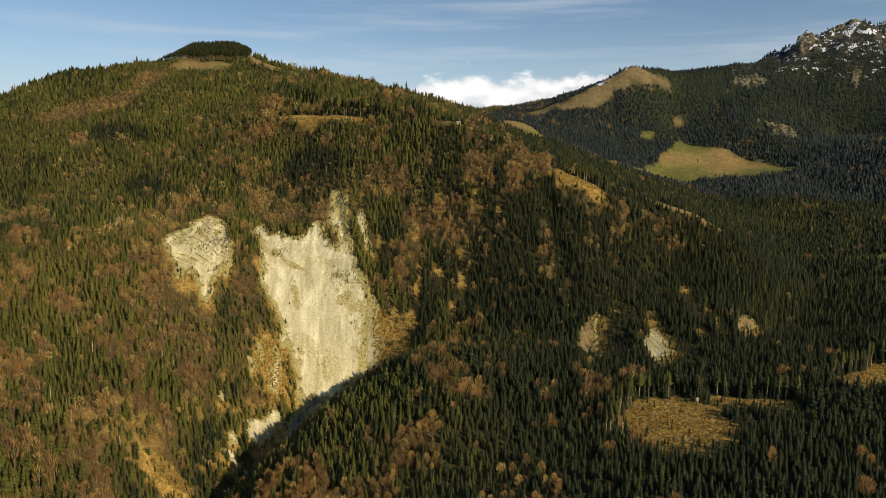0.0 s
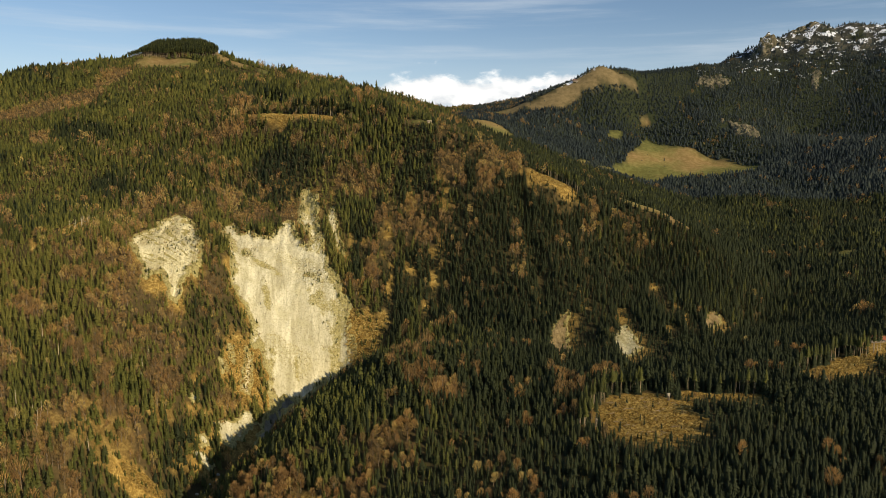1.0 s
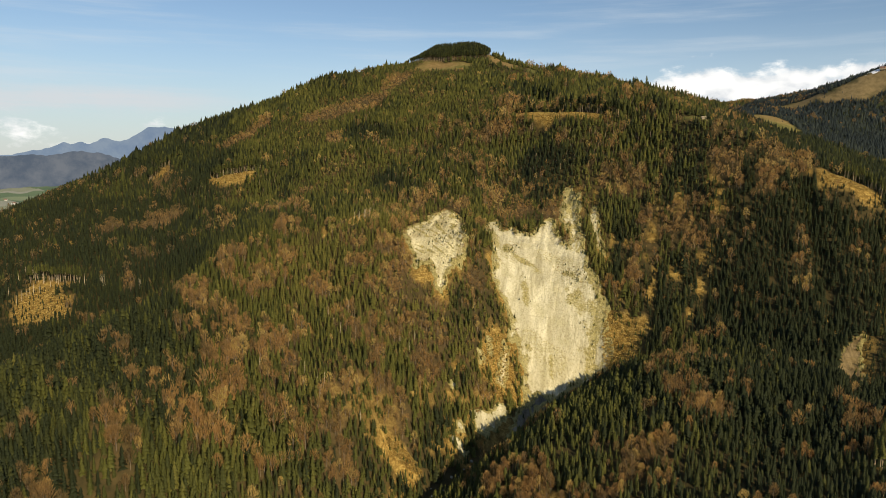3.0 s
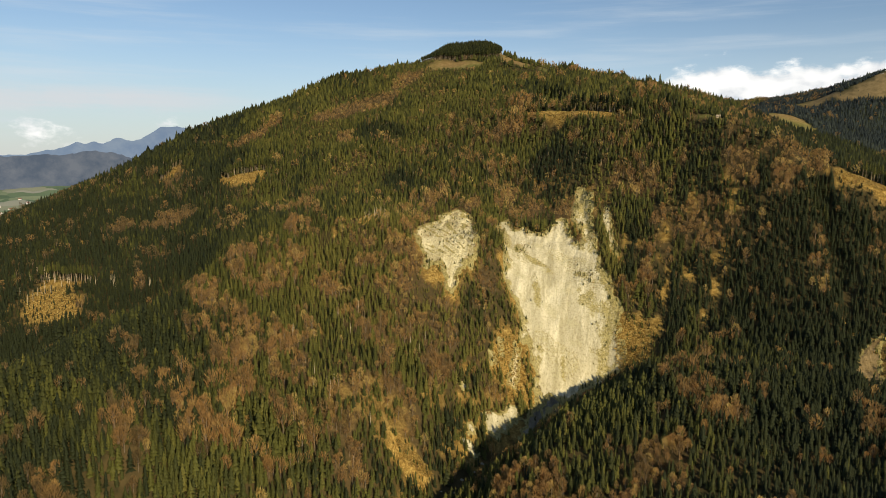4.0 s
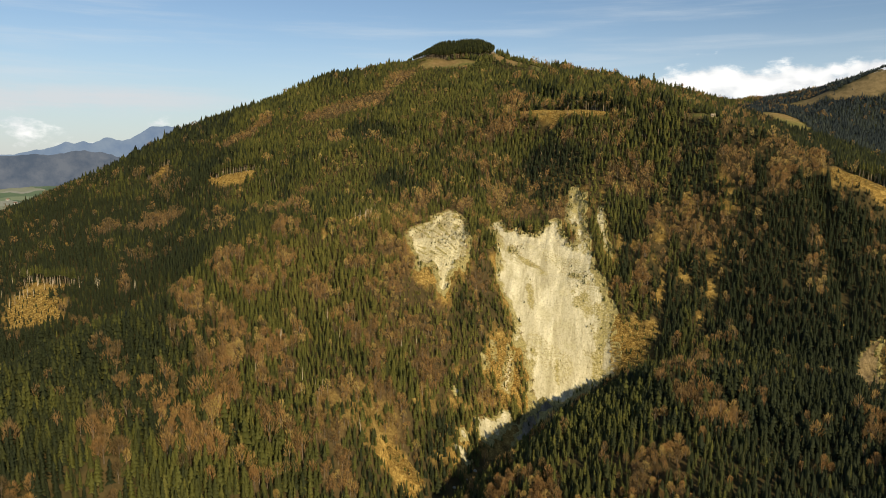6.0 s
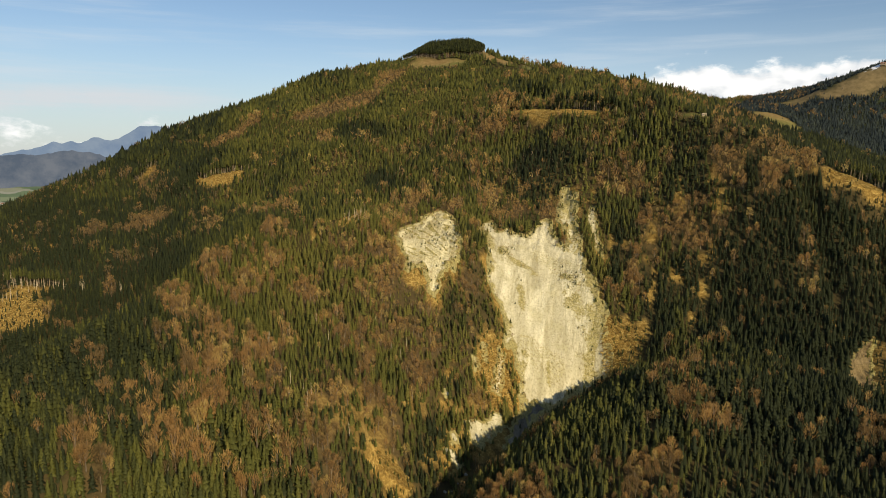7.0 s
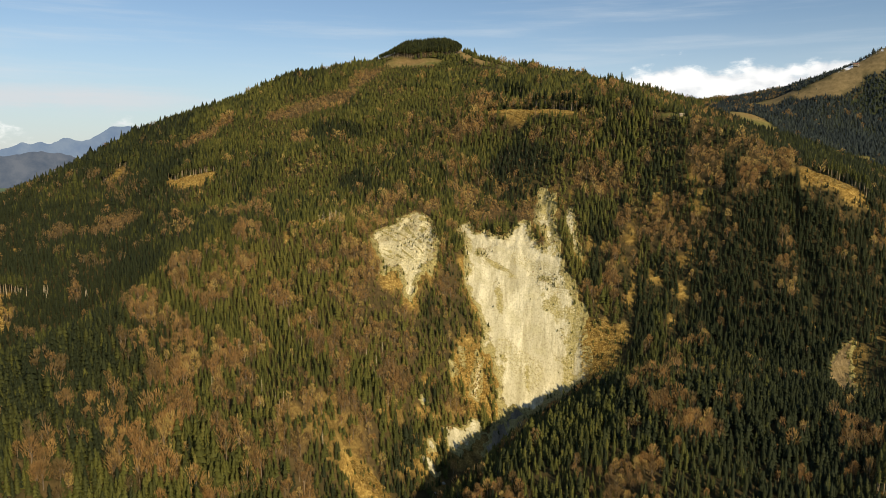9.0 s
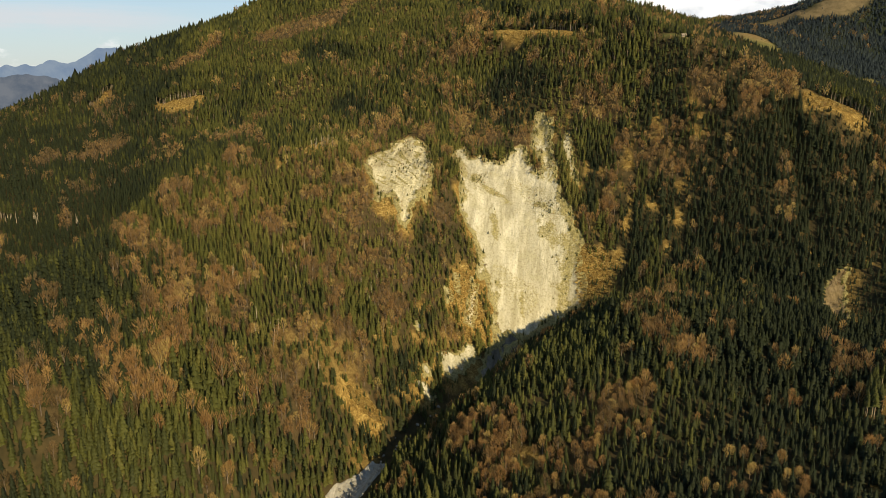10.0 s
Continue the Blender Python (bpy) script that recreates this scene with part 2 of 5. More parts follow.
BROWNS = [(0.0, (0.22, 0.16, 0.07)), (0.35, (0.38, 0.245, 0.10)), (0.75, (0.53, 0.315, 0.115)), (1.0, (0.68, 0.50, 0.17))]
M_NEEDLE = needles("needles", (0.037, 0.045, 0.016), (0.135, 0.134, 0.027), (0.207, 0.183, 0.040))
# far needles: the bluish haze of distance is mixed into their green
M_NEEDLE_HAZY = needles("needles_hazy", (0.033, 0.045, 0.046), (0.058, 0.073, 0.063), (0.092, 0.103, 0.066))
M_NEEDLE_NEAR = single_needles()
M_TWIG = twigs("bare_twigs", BROWNS)
M_TWIG_NEAR = twigs("bare_twigs_near", BROWNS, True)


def bark(name, a, c):
    m, nt, b = material(name, 0.9, 0.1)
    nt.links.new(ramp(nt, tex(nt, 1.4, 6.0), [(0.3, a), (0.7, c)]), b.inputs["Base Color"])
    return m


M_BARK = bark("spruce_bark", (0.12, 0.085, 0.055), (0.26, 0.19, 0.12))
M_BEECH = bark("beech_bark", (0.16, 0.12, 0.08), (0.33, 0.26, 0.18))
# lighter spruce bark: the sun on edge stems is put into the colour
M_STEM = bark("lit_stems", (0.22, 0.16, 0.10), (0.42, 0.33, 0.21))
M_DEAD = bark("dead_wood", (0.42, 0.34, 0.22), (0.66, 0.55, 0.38))


def ground_material():
    """Forest litter, dry grass, green pasture, valley fields, bare rock and snow, chosen by the zones of the plan."""
    m, nt, b = material("ground_cover", 0.95, 0.08)
    big, mid, fine = tex(nt, 0.007, 5.0), tex(nt, 0.09, 6.0, 0.6), tex(nt, 0.35, 7.0, 0.7)
    litter = ramp(nt, mid, [(0.3, (0.035, 0.032, 0.014)), (0.7, (0.10, 0.072, 0.028))])
    dry = ramp(nt, mid, [(0.28, (0.22, 0.15, 0.046)), (0.5, (0.45, 0.31, 0.098)), (0.72, (0.62, 0.46, 0.16))])
    tuss = tex(nt, 0.9, 5.0, 0.75)
    dry = mixed(nt, rise(nt, fine, 0.42, 0.62), mixed(nt, 1.0, dry, (0.56, 0.52, 0.44), "MULTIPLY"), dry)
    dry = mixed(nt, rise(nt, tuss, 0.45, 0.6), mixed(nt, 1.0, dry, (0.72, 0.66, 0.52), "MULTIPLY"), mixed(nt, 1.0, dry, (1.25, 1.22, 1.15), "MULTIPLY"))
    green = ramp(nt, big, [(0.40, (0.17, 0.165, 0.052)), (0.5, (0.26, 0.21, 0.075)), (0.60, (0.30, 0.205, 0.085))])
    green = mixed(nt, rise(nt, mid, 0.35, 0.7), mixed(nt, 1.0, green, (0.7, 0.68, 0.6), "MULTIPLY"), green)
    litter = mixed(nt, attr(nt, "leaf_fall"), litter, ramp(nt, fine, [(0.35, (0.06, 0.044, 0.019)), (0.65, (0.15, 0.10, 0.042))]))
    # darker, greener floor under the far woods
    c = mixed(nt, attr(nt, "dark_floor"), litter, ramp(nt, mid, [(0.3, (0.022, 0.030, 0.014)), (0.7, (0.05, 0.055, 0.024))]))
    c = mixed(nt, attr(nt, "open_land"), c, dry)
    green = mixed(nt, attr(nt, "alpine"), green, ramp(nt, mid, [(0.3, (0.13, 0.10, 0.048)), (0.7, (0.25, 0.185, 0.09))]))
    c = mixed(nt, attr(nt, "pasture"), c, green)
    rock = ramp(nt, tex(nt, 0.05, 9.0, 0.7), [(0.3, (0.035, 0.035, 0.03)), (0.58, (0.14, 0.125, 0.10)), (0.8, (0.33, 0.29, 0.20))])
    c = mixed(nt, maths(nt, "MULTIPLY", attr(nt, "rock"), rise(nt, tex(nt, 0.016, 6.0, 0.6), 0.36, 0.50)), c, rock)
    snow = rise(nt, maths(nt, "ADD", tex(nt, 0.035, 8.0, 0.68), maths(nt, "MULTIPLY", attr(nt, "snow"), 0.10)), 0.625, 0.65)
    c = mixed(nt, maths(nt, "MULTIPLY", snow, rise(nt, attr(nt, "snow"), 0.05, 0.3)), c, (0.82, 0.84, 0.88))
    cells = node(nt, "ShaderNodeTexVoronoi", i_Scale=0.006)
    nt.links.new(node(nt, "ShaderNodeNewGeometry").outputs["Position"], cells.inputs["Vector"])
    part_of = node(nt, "ShaderNodeSeparateColor")
    nt.links.new(cells.outputs["Color"], part_of.inputs[0])
    fields = ramp(nt, part_of.outputs[0], [(0.0, (0.09, 0.14, 0.085)), (0.4, (0.17, 0.23, 0.13)), (0.7, (0.25, 0.27, 0.18)), (1.0, (0.34, 0.34, 0.28))])
    c = mixed(nt, attr(nt, "field"), c, fields)
    nt.links.new(c, b.inputs["Base Color"])
    bumped(nt, b, fine, 0.6, 1.2)
    return m


def scar_material(name, pale, grey, ochre):
    """Bare crumbling marl: pale faces, streaks down the fall line, ochre soil and thin tufts."""
    m, nt, b = material(name, 0.95, 0.08)
    at = node(nt, "ShaderNodeNewGeometry").outputs["Position"]
    turned = node(nt, "ShaderNodeMapping", i_Rotation=(0, 0, -0.27))
    nt.links.new(at, turned.inputs[0])
    lay = node(nt, "ShaderNodeMapping", i_Scale=(0.11, 0.012, 0.02))
    nt.links.new(turned.outputs[0], lay.inputs[0])
    thin = node(nt, "ShaderNodeMapping", i_Scale=(0.5, 0.05, 0.1))
    nt.links.new(turned.outputs[0], thin.inputs[0])
    streak, hair = tex(nt, 1.0, 7.0, 0.6, lay.outputs[0], 0.6), tex(nt, 1.0, 6.0, 0.65, thin.outputs[0], 0.4)
    mid, fine = tex(nt, 0.045, 8.0, 0.62), tex(nt, 0.4, 7.0, 0.7)
    fan = node(nt, "ShaderNodeMapping", i_Scale=(0.045, 0.010, 0.014), i_Rotation=(0, 0, 0.12))
    nt.links.new(turned.outputs[0], fan.inputs[0])
    c = ramp(nt, streak, [(0.38, grey), (0.51, pale), (0.70, tuple(min(1, v * 1.12) for v in pale))])
    c = mixed(nt, rise(nt, tex(nt, 1.0, 5.0, 0.55, fan.outputs[0], 0.8), 0.44, 0.60), mixed(nt, 1.0, c, (0.88, 0.87, 0.82), "MULTIPLY"), mixed(nt, 1.0, c, (1.12, 1.12, 1.10), "MULTIPLY"))
    c = mixed(nt, maths(nt, "MULTIPLY", rise(nt, hair, 0.5, 0.64), 0.5), c, grey)
    c = mixed(nt, maths(nt, "MULTIPLY", rise(nt, mid, 0.49, 0.68), 0.5), c, ochre)
    c = mixed(nt, rise(nt, fine, 0.3, 0.55), mixed(nt, 1.0, c, (0.66, 0.64, 0.58), "MULTIPLY"), c)
    grass = rise(nt, maths(nt, "ADD", attr(nt, "tuft"), maths(nt, "MULTIPLY", tex(nt, 0.38, 9.0, 0.8), 1.5)), 1.0, 1.26)
    c = mixed(nt, maths(nt, "MULTIPLY", grass, 0.9), c, ramp(nt, fine, [(0.35, (0.16, 0.13, 0.036)), (0.62, (0.43, 0.36, 0.13))]))
    nt.links.new(c, b.inputs["Base Color"])
    bumped(nt, b, maths(nt, "ADD", maths(nt, "MULTIPLY", fine, 0.5), maths(nt, "ADD", hair, streak)), 0.7, 1.5)
    return m


def crag_material():
    """Weathered limestone with dark cracks, moss and lying snow on its ledges."""
    m, nt, b = material("crag_limestone", 0.95, 0.1)
    c = ramp(nt, tex(nt, 0.06, 9.0, 0.7), [(0.32, (0.05, 0.048, 0.038)), (0.52, (0.16, 0.135, 0.085)), (0.78, (0.31, 0.265, 0.165))])
    c = mixed(nt, rise(nt, tex(nt, 0.11, 8.0, 0.75), 0.50, 0.58), c, (0.035, 0.042, 0.02))
    up = node(nt, "ShaderNodeSeparateXYZ")
    nt.links.new(node(nt, "ShaderNodeNewGeometry").outputs["Position"], up.inputs[0])
    white = maths(nt, "MULTIPLY", rise(nt, tex(nt, 0.07, 8.0, 0.7), 0.565, 0.60), rise(nt, up.outputs[2], 650.0, 730.0))
    c = mixed(nt, white, c, (0.82, 0.84, 0.88))
    nt.links.new(c, b.inputs["Base Color"])
    bumped(nt, b, tex(nt, 0.15, 8.0, 0.7), 0.8, 3.0)
    return m


M_CRAG = crag_material()
M_GROUND = ground_material()
M_SCAR = scar_material("pale_marl", (0.63, 0.575, 0.39), (0.49, 0.44, 0.28), (0.46, 0.41, 0.22))
M_SCAR_SMALL = scar_material("layered_marl", (0.64, 0.57, 0.35), (0.46, 0.39, 0.21), (0.42, 0.35, 0.16))
M_SCAR_DULL = scar_material("brown_marl", (0.32, 0.235, 0.115), (0.18, 0.13, 0.06), (0.29, 0.205, 0.08))
# gully gravel in a darker copy that carries the deep shade
M_GULLY_SHADED = scar_material("gully_shaded", (0.26, 0.23, 0.17), (0.15, 0.13, 0.10), (0.20, 0.16, 0.09))
M_GRAVEL = scar_material("stream_gravel", (0.55, 0.51, 0.40), (0.38, 0.35, 0.28), (0.42, 0.37, 0.26))


def hazy_glow_material(name, low, high):
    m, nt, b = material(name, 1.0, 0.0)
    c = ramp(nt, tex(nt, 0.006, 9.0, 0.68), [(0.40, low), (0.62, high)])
    # the backdrop glows: daylight and haze blue are put into the emission
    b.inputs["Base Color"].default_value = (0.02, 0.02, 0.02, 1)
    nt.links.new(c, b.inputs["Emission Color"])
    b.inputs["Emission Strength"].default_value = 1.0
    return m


M_FAR_HILL = hazy_glow_material("hazy_glow_hill", (0.075, 0.105, 0.15), (0.155, 0.175, 0.205))
M_FAR_PEAK = hazy_glow_material("hazy_glow_range", (0.165, 0.24, 0.355), (0.24, 0.31, 0.40))


# ---- land ----
FAR_HILL = [(46.6, 222), (49.6, 272), (51.0, 314), (52.1, 328), (54.5, 305), (56.5, 300), (59.0, 286), (62.5, 272)]
FAR_PEAK = [(43.4, 410), (45.4, 463), (46.5, 478), (47.9, 473), (48.7, 425), (49.2, 401), (50.1, 391), (50.8, 406), (51.7, 372), (52.2, 382),
            (52.9, 367), (53.4, 377), (54.5, 338), (56.5, 305), (59.0, 300), (62.5, 286)]
GRID = height_grid(LINES)

# openings in the woods: centre, half axes across and along
OPENINGS = {
    "bench_clearing": (-450, 1416, 114, -58, -3, 11), "bench_upper": (-519, 1530, 30, -17, -12, 36),
    "ledge_clearing": (52, 1130, 34, -4, 2, 14),
    "west_clearing_a": (-1011, 1129, 28, 30, -16, 17), "west_clearing_b": (-1193, 1110, -14, 42, -15, 12),
    "west_valley_clearing": (-912, 632, 44, 8, -40, 32), "west_valley_bench": (-952, 681, 34, 4, -13, 9), "brown_clearing": (-612, 955, 10, 18, -16, 26),
    "clearcut": (119, 631, 43, -3, 8, 46), "clearcut_back": (185, 676, 46, -5, 2, 6), "clearcut_east": (326, 742, 40, 17, 8, 18), "barn_yard": (378, 782, 26, 8, 6, 24),
    "slide_east_slope": (-200, 920, 22, -2, -9, 36), "slide_west_slope": (-328, 822, 18, 8, -13, 34),
    "grass_gully": (-356, 630, 17, 4, 1, 7),
}
# dry grass glades between the ribs and round the slips
GLADES = {
    "rib_a": (-222, 1054, 7, 0, -3, 14), "rib_b": (-189, 1064, 7, 0, -6, 30), "rib_c": (-176, 1012, 6, 1, -3, 16), "rib_d": (-178, 985, 8, 1, -3, 16),
    "rib_e": (-214, 977, 10, 2, -6, 23), "rib_f": (-215, 1006, 9, 1, -2, 9), "rib_g": (-174, 937, 8, -1, -5, 24), "rib_h": (-149, 1019, 10, 1, -2, 10),
    "rib_i": (-113, 1002, 8, 0, -3, 22), "rib_j": (-117, 1040, 8, -2, -1, 9), "rib_k": (-120, 952, 6, 2, -2, 17), "rib_l": (-246, 1064, 6, 0, -3, 13),
    "rib_m": (-193, 1036, 6, 1, -2, 11), "rib_n": (-302, 1177, 7, 0, -10, 38),
}
GLADES_LOW = {
    "under_small": (-458, 871, 12, 6, -11, 22), "beside_slide": (-396, 955, 7, 7, -5, 11), "bank_a": (-360, 746, 6, 7, -4, 7), 
    "bank_f": (-623, 876, 6, 1, -14, 21),
    "slope_a": (189, 992, 8, 0, 4, 25), "slope_b": (191, 937, 8, 1, 4, 23), "slope_c": (206, 939, 8, 2, 3, 15), "slope_d": (189, 884, 6, 0, 5, 23), "slope_e": (211, 902, 6, 2, 6, 28),
    "slope_f": (136, 912, 9, 0, 2, 20),
}
PASTURES = {
    "east_meadow": (-157, 1268, 22, -4, -3, 6),
    "pasture_saddle": (-25, 2257, 58, 30, -1, 50), "knoll_far": (-56, 1851, 60, -46, -6, 120), "gap_far_a": (289, 2155, 30, 21, 3, 26),
    "gap_far_b": (395, 2238, 20, 0, 1, 10), "gap_far_c": (154, 1790, 26, 40, 10, 50), "dot_east": (535, 1210, 24, 0, 8, 22), "nose_strip": (200, 1155, 52, -38, 9, 13),
    "summit_meadow": (-912, 1868, 98, -8, -16, 46), "summit_gap": (-788, 1930, 20, -6, -14, 42),
    "ridge_gap_a": (-726, 1890, 26, -12, -14, 34), "ridge_gap_b": (-636, 1834, 28, -16, -14, 30),
}
MEADOWS = [
    [(379, 2177), (423, 2118), (493, 2093), (543, 2053), (570, 2044), (640, 1950), (612, 1915), (528, 1905), (408, 1903), (354, 1880), (260, 1850), (205, 1810), (222, 1880), (298, 1992)],
    [(20, 2268), (76, 2290), (127, 2310), (195, 2335), (249, 2345), (300, 2340), (365, 2338), (424, 2338), (330, 2306), (228, 2290), (207, 2276), (141, 2225), (63, 2240)],
]
# bare slips: outlines in the plan
SLIPS = {
    "main": [(-441, 1058), (-440, 1084), (-410, 1041), (-402, 1062), (-383, 1051), (-370, 1057), (-364, 1087), (-359, 1115), (-345, 1102), (-337, 1083), (-319, 1060), (-302, 1045), (-315, 1074), (-336, 1114), (-356, 1166), (-361, 1201), (-350, 1204), (-332, 1187), (-315, 1139), (-303, 1096), (-288, 1058), (-278, 1039), (-260, 1013), (-244, 989), (-231, 965), (-221, 939), (-214, 915), (-204, 900), (-201, 906), (-214, 893), (-243, 867), (-263, 839), (-277, 806), (-297, 823), (-289, 826), (-297, 832), (-305, 848), (-314, 857), (-329, 865), (-339, 885), (-352, 898), (-366, 909), (-380, 930), (-395, 964), (-409, 993)],
    "finger": [(-299, 1135), (-293, 1149), (-277, 1108), (-265, 1075), (-250, 1041), (-256, 1043), (-275, 1071), (-291, 1099)],
    "small": [(-529, 943), (-532, 969), (-532, 998), (-531, 1017), (-537, 1044), (-535, 1072), (-532, 1093), (-510, 1083), (-492, 1066), (-470, 1039), (-434, 965), (-424, 939), (-422, 918), (-419, 904), (-428, 912), (-427, 897), (-425, 882), (-423, 868), (-423, 855), (-436, 861), (-448, 876), (-460, 894), (-469, 886), (-475, 876), (-490, 898), (-509, 919)],
    "foot": [(-331, 744), (-326, 761), (-315, 769), (-311, 784), (-304, 789), (-297, 787), (-301, 771), (-305, 753), (-309, 737), (-316, 734), (-325, 738)],
    "toe": [(-335, 701), (-328, 707), (-315, 705), (-318, 697), (-328, 696)],
    "scar_a": [(68, 927), (74, 924), (65, 905), (65, 881), (65, 820), (52, 820), (37, 846), (35, 870), (46, 892), (54, 911)],
    "scar_b": [(127, 880), (137, 891), (142, 856), (145, 821), (133, 799), (116, 786), (116, 829), (118, 859)],
    "scar_c": [(240, 927), (258, 952), (265, 944), (255, 912), (238, 893), (226, 877), (235, 909)],
    "gully": [(-252, 830), (-262, 800), (-274, 755), (-290, 758), (-292, 800), (-278, 835), (-262, 838)],
    "bank_a": [(-354, 821), (-349, 823), (-344, 816), (-346, 809), (-351, 811)],
    "bank_b": [(-364, 755), (-360, 761), (-355, 760), (-356, 750), (-360, 748)],
    "bank_c": [(-338, 722), (-336, 729), (-330, 726), (-328, 715), (-333, 713)],
    "bank_d": [(-352, 844), (-347, 846), (-341, 835), (-341, 826), (-348, 831)],
    "rill_east": [(-334, 855), (-325, 852), (-314, 806), (-322, 802)],
}


SUMMIT_STAND = [(-1052, 1910), (-1000, 1910), (-920, 1920), (-850, 1922), (-806, 1932), (-815, 1985), (-870, 2030), (-930, 2040), (-1000, 2020), (-1062, 1965)]


def oval(spec, x, y):
    """1 at the centre of an oval of the plan, 0 on its rim, less outside."""
    cx, cy, ux, uy, vx, vy = spec
    d = ux * vy - uy * vx
    a, b = ((x - cx) * vy - (y - cy) * vx) / d, ((y - cy) * ux - (x - cx) * uy) / d
    return 1 - np.hypot(a, b)


def opening(x, y, specs):
    x, y = np.asarray(x, float), np.asarray(y, float)
    best = np.full(x.shape, -9.0)
    for spec in specs.values():
        size = 0.5 * (math.hypot(*spec[2:4]) + math.hypot(*spec[4:6]))
        best = np.maximum(best, oval(spec, x, y) + min(0.6, 12.0 / size) * wave(x, y, 24, 5) + min(0.45, 7.5 / size) * wave(x, y, 9, 9))
    return best


def grazed(x, y):
    """Above 0 on pasture."""
    v = opening(x, y, PASTURES)
    for outline in MEADOWS:
        v = np.maximum(v, inside(outline, x, y) / 30 + 0.25 * wave(x, y, 30, 6))
    return v


def glade(x, y):
    """Above 0 in the small grassy gaps that run down the slopes."""
    x, y = np.asarray(x, float), np.asarray(y, float)
    u = 0.93 * x + 0.36 * y + 9 * wave(x, y, 50, 14)
    v = 0.75 * wave(u, (y - 0.3 * x) * 0.28, 21, 15) + 0.45 * wave(x, y, 11, 16) - 0.80
    v = v - 0.5 * step(y, 1250, 1500) - 0.3 * step(x, 60, 200)
    v = np.maximum(v, opening(x, y, {**GLADES, **GLADES_LOW}) - 0.42)
    v = v - 0.4 * (1 - step(y, 500, 640)) * step(-x, 360, 400)
    v = v + 0.08 * step(x, -260, -190) * (1 - step(x, -60, 30)) * step(y, 900, 950) * (1 - step(y, 1120, 1200))
    return v


def inside(outline, x, y):
    """Metres inside an outline (negative outside)."""
    x, y = np.asarray(x, float), np.asarray(y, float)
    near, odd = np.full(x.shape, 1e9), np.zeros(x.shape, bool)
    for (ax, ay), (bx, by) in zip(outline, outline[1:] + outline[:1]):
        dx, dy = bx - ax, by - ay
        s = np.clip(((x - ax) * dx + (y - ay) * dy) / (dx * dx + dy * dy), 0, 1)
        near = np.minimum(near, np.hypot(x - ax - s * dx, y - ay - s * dy))
        if dy:
            odd ^= ((ay > y) != (by > y)) & (x < dx * (y - ay) / dy + ax)
    return np.where(odd, near, -near)


def ragged(key, x, y):
    """Metres inside a slip whose rim is frayed."""
    xs = [p[0] for p in SLIPS[key]]
    big = min(1.0, (max(xs) - min(xs)) / 230)
    return inside(SLIPS[key], x, y) + (3.5 * wave(x, y, 24, 21) + 4.5 * wave(x, y, 10, 22)) * big + 2.6 * wave(x, y, 4.5, 29)


def slip(x, y):
    x, y = np.asarray(x, float), np.asarray(y, float)
    best = np.full(x.shape, -1e3)
    for key in SLIPS:
        best = np.maximum(best, ragged(key, x, y))
    return best


def step(v, a, b):
    t = np.clip((np.asarray(v, float) - a) / (b - a), 0, 1)
    return t * t * (3 - 2 * t)


def relief(x, y):
    """Height of the natural surface."""
    z = sample(GRID, x, y)
    far = step(np.hypot(x, y), 1500, 2600)
    z = z + (3.0 + 6 * far) * wave(x, y, 170, 1) + (1.8 + 5 * far) * wave(x, y, 62, 2) + 0.8 * wave(x, y, 23, 3)
    # erosion ribs on the steep face east of the slide
    rib = step(x, -230, -170) * (1 - step(x, 90, 200)) * step(y, 900, 970) * (1 - step(y, 1130, 1230))
    z = z - rib * 17 * np.maximum(0, wave(x + 0.28 * y + 8 * wave(x, y, 60, 8), y * 0.06, 34, 4))
    # crags of the high ridge
    crag = step(z, 520, 680) * step(x, 500, 800)
    return z + crag * (24 * (np.abs(wave(x, y, 95, 6)) - 0.4) + 16 * (np.abs(wave(x, y, 38, 7)) - 0.35))


# bare rocks in the far woods: oval, height, jaggedness
CRAGS = [((838, 2606, 40, -12, 4, 30), 27, 1.2, "tan rock tower on the far mountain ridge"),
         ((622, 2396, 46, -10, 11, 30), 5, 0.9, "pale broken rock face in the far wood"),
         ((640, 2146, 40, -26, 14, 52), 6, 1.0, "tan rock cliff above the far meadow"),
         ((1000, 2705, 60, 30, -14, 26), 4, 0.9, "grey craggy rock summit with snow patches"),
         ((926, 2377, 14, -5, 20, 50), 4, 0.9, "narrow rock rib in the far wood")]


def seat(x, y):
    """Height of the ground sheet: it dips under the slips, whose own surfaces lie in the hollow."""
    d = np.maximum(slip(x, y), inside(GULLY_BED, x, y))
    return relief(x, y) - 7 * step(d, -3, 7)


GULLY_BED = [(-312, 590), (-312, 550), (-312, 500), (-346, 500), (-342, 550), (-330, 594)]
GULLY = [(-216, 893), (-238, 850), (-256, 800), (-270, 750), (-278, 700), (-294, 650), (-306, 600), (-306, 500), (-348, 500), (-343, 550), (-331, 594),
         (-316, 650), (-304, 702), (-295, 760), (-282, 808), (-262, 858), (-238, 898)]


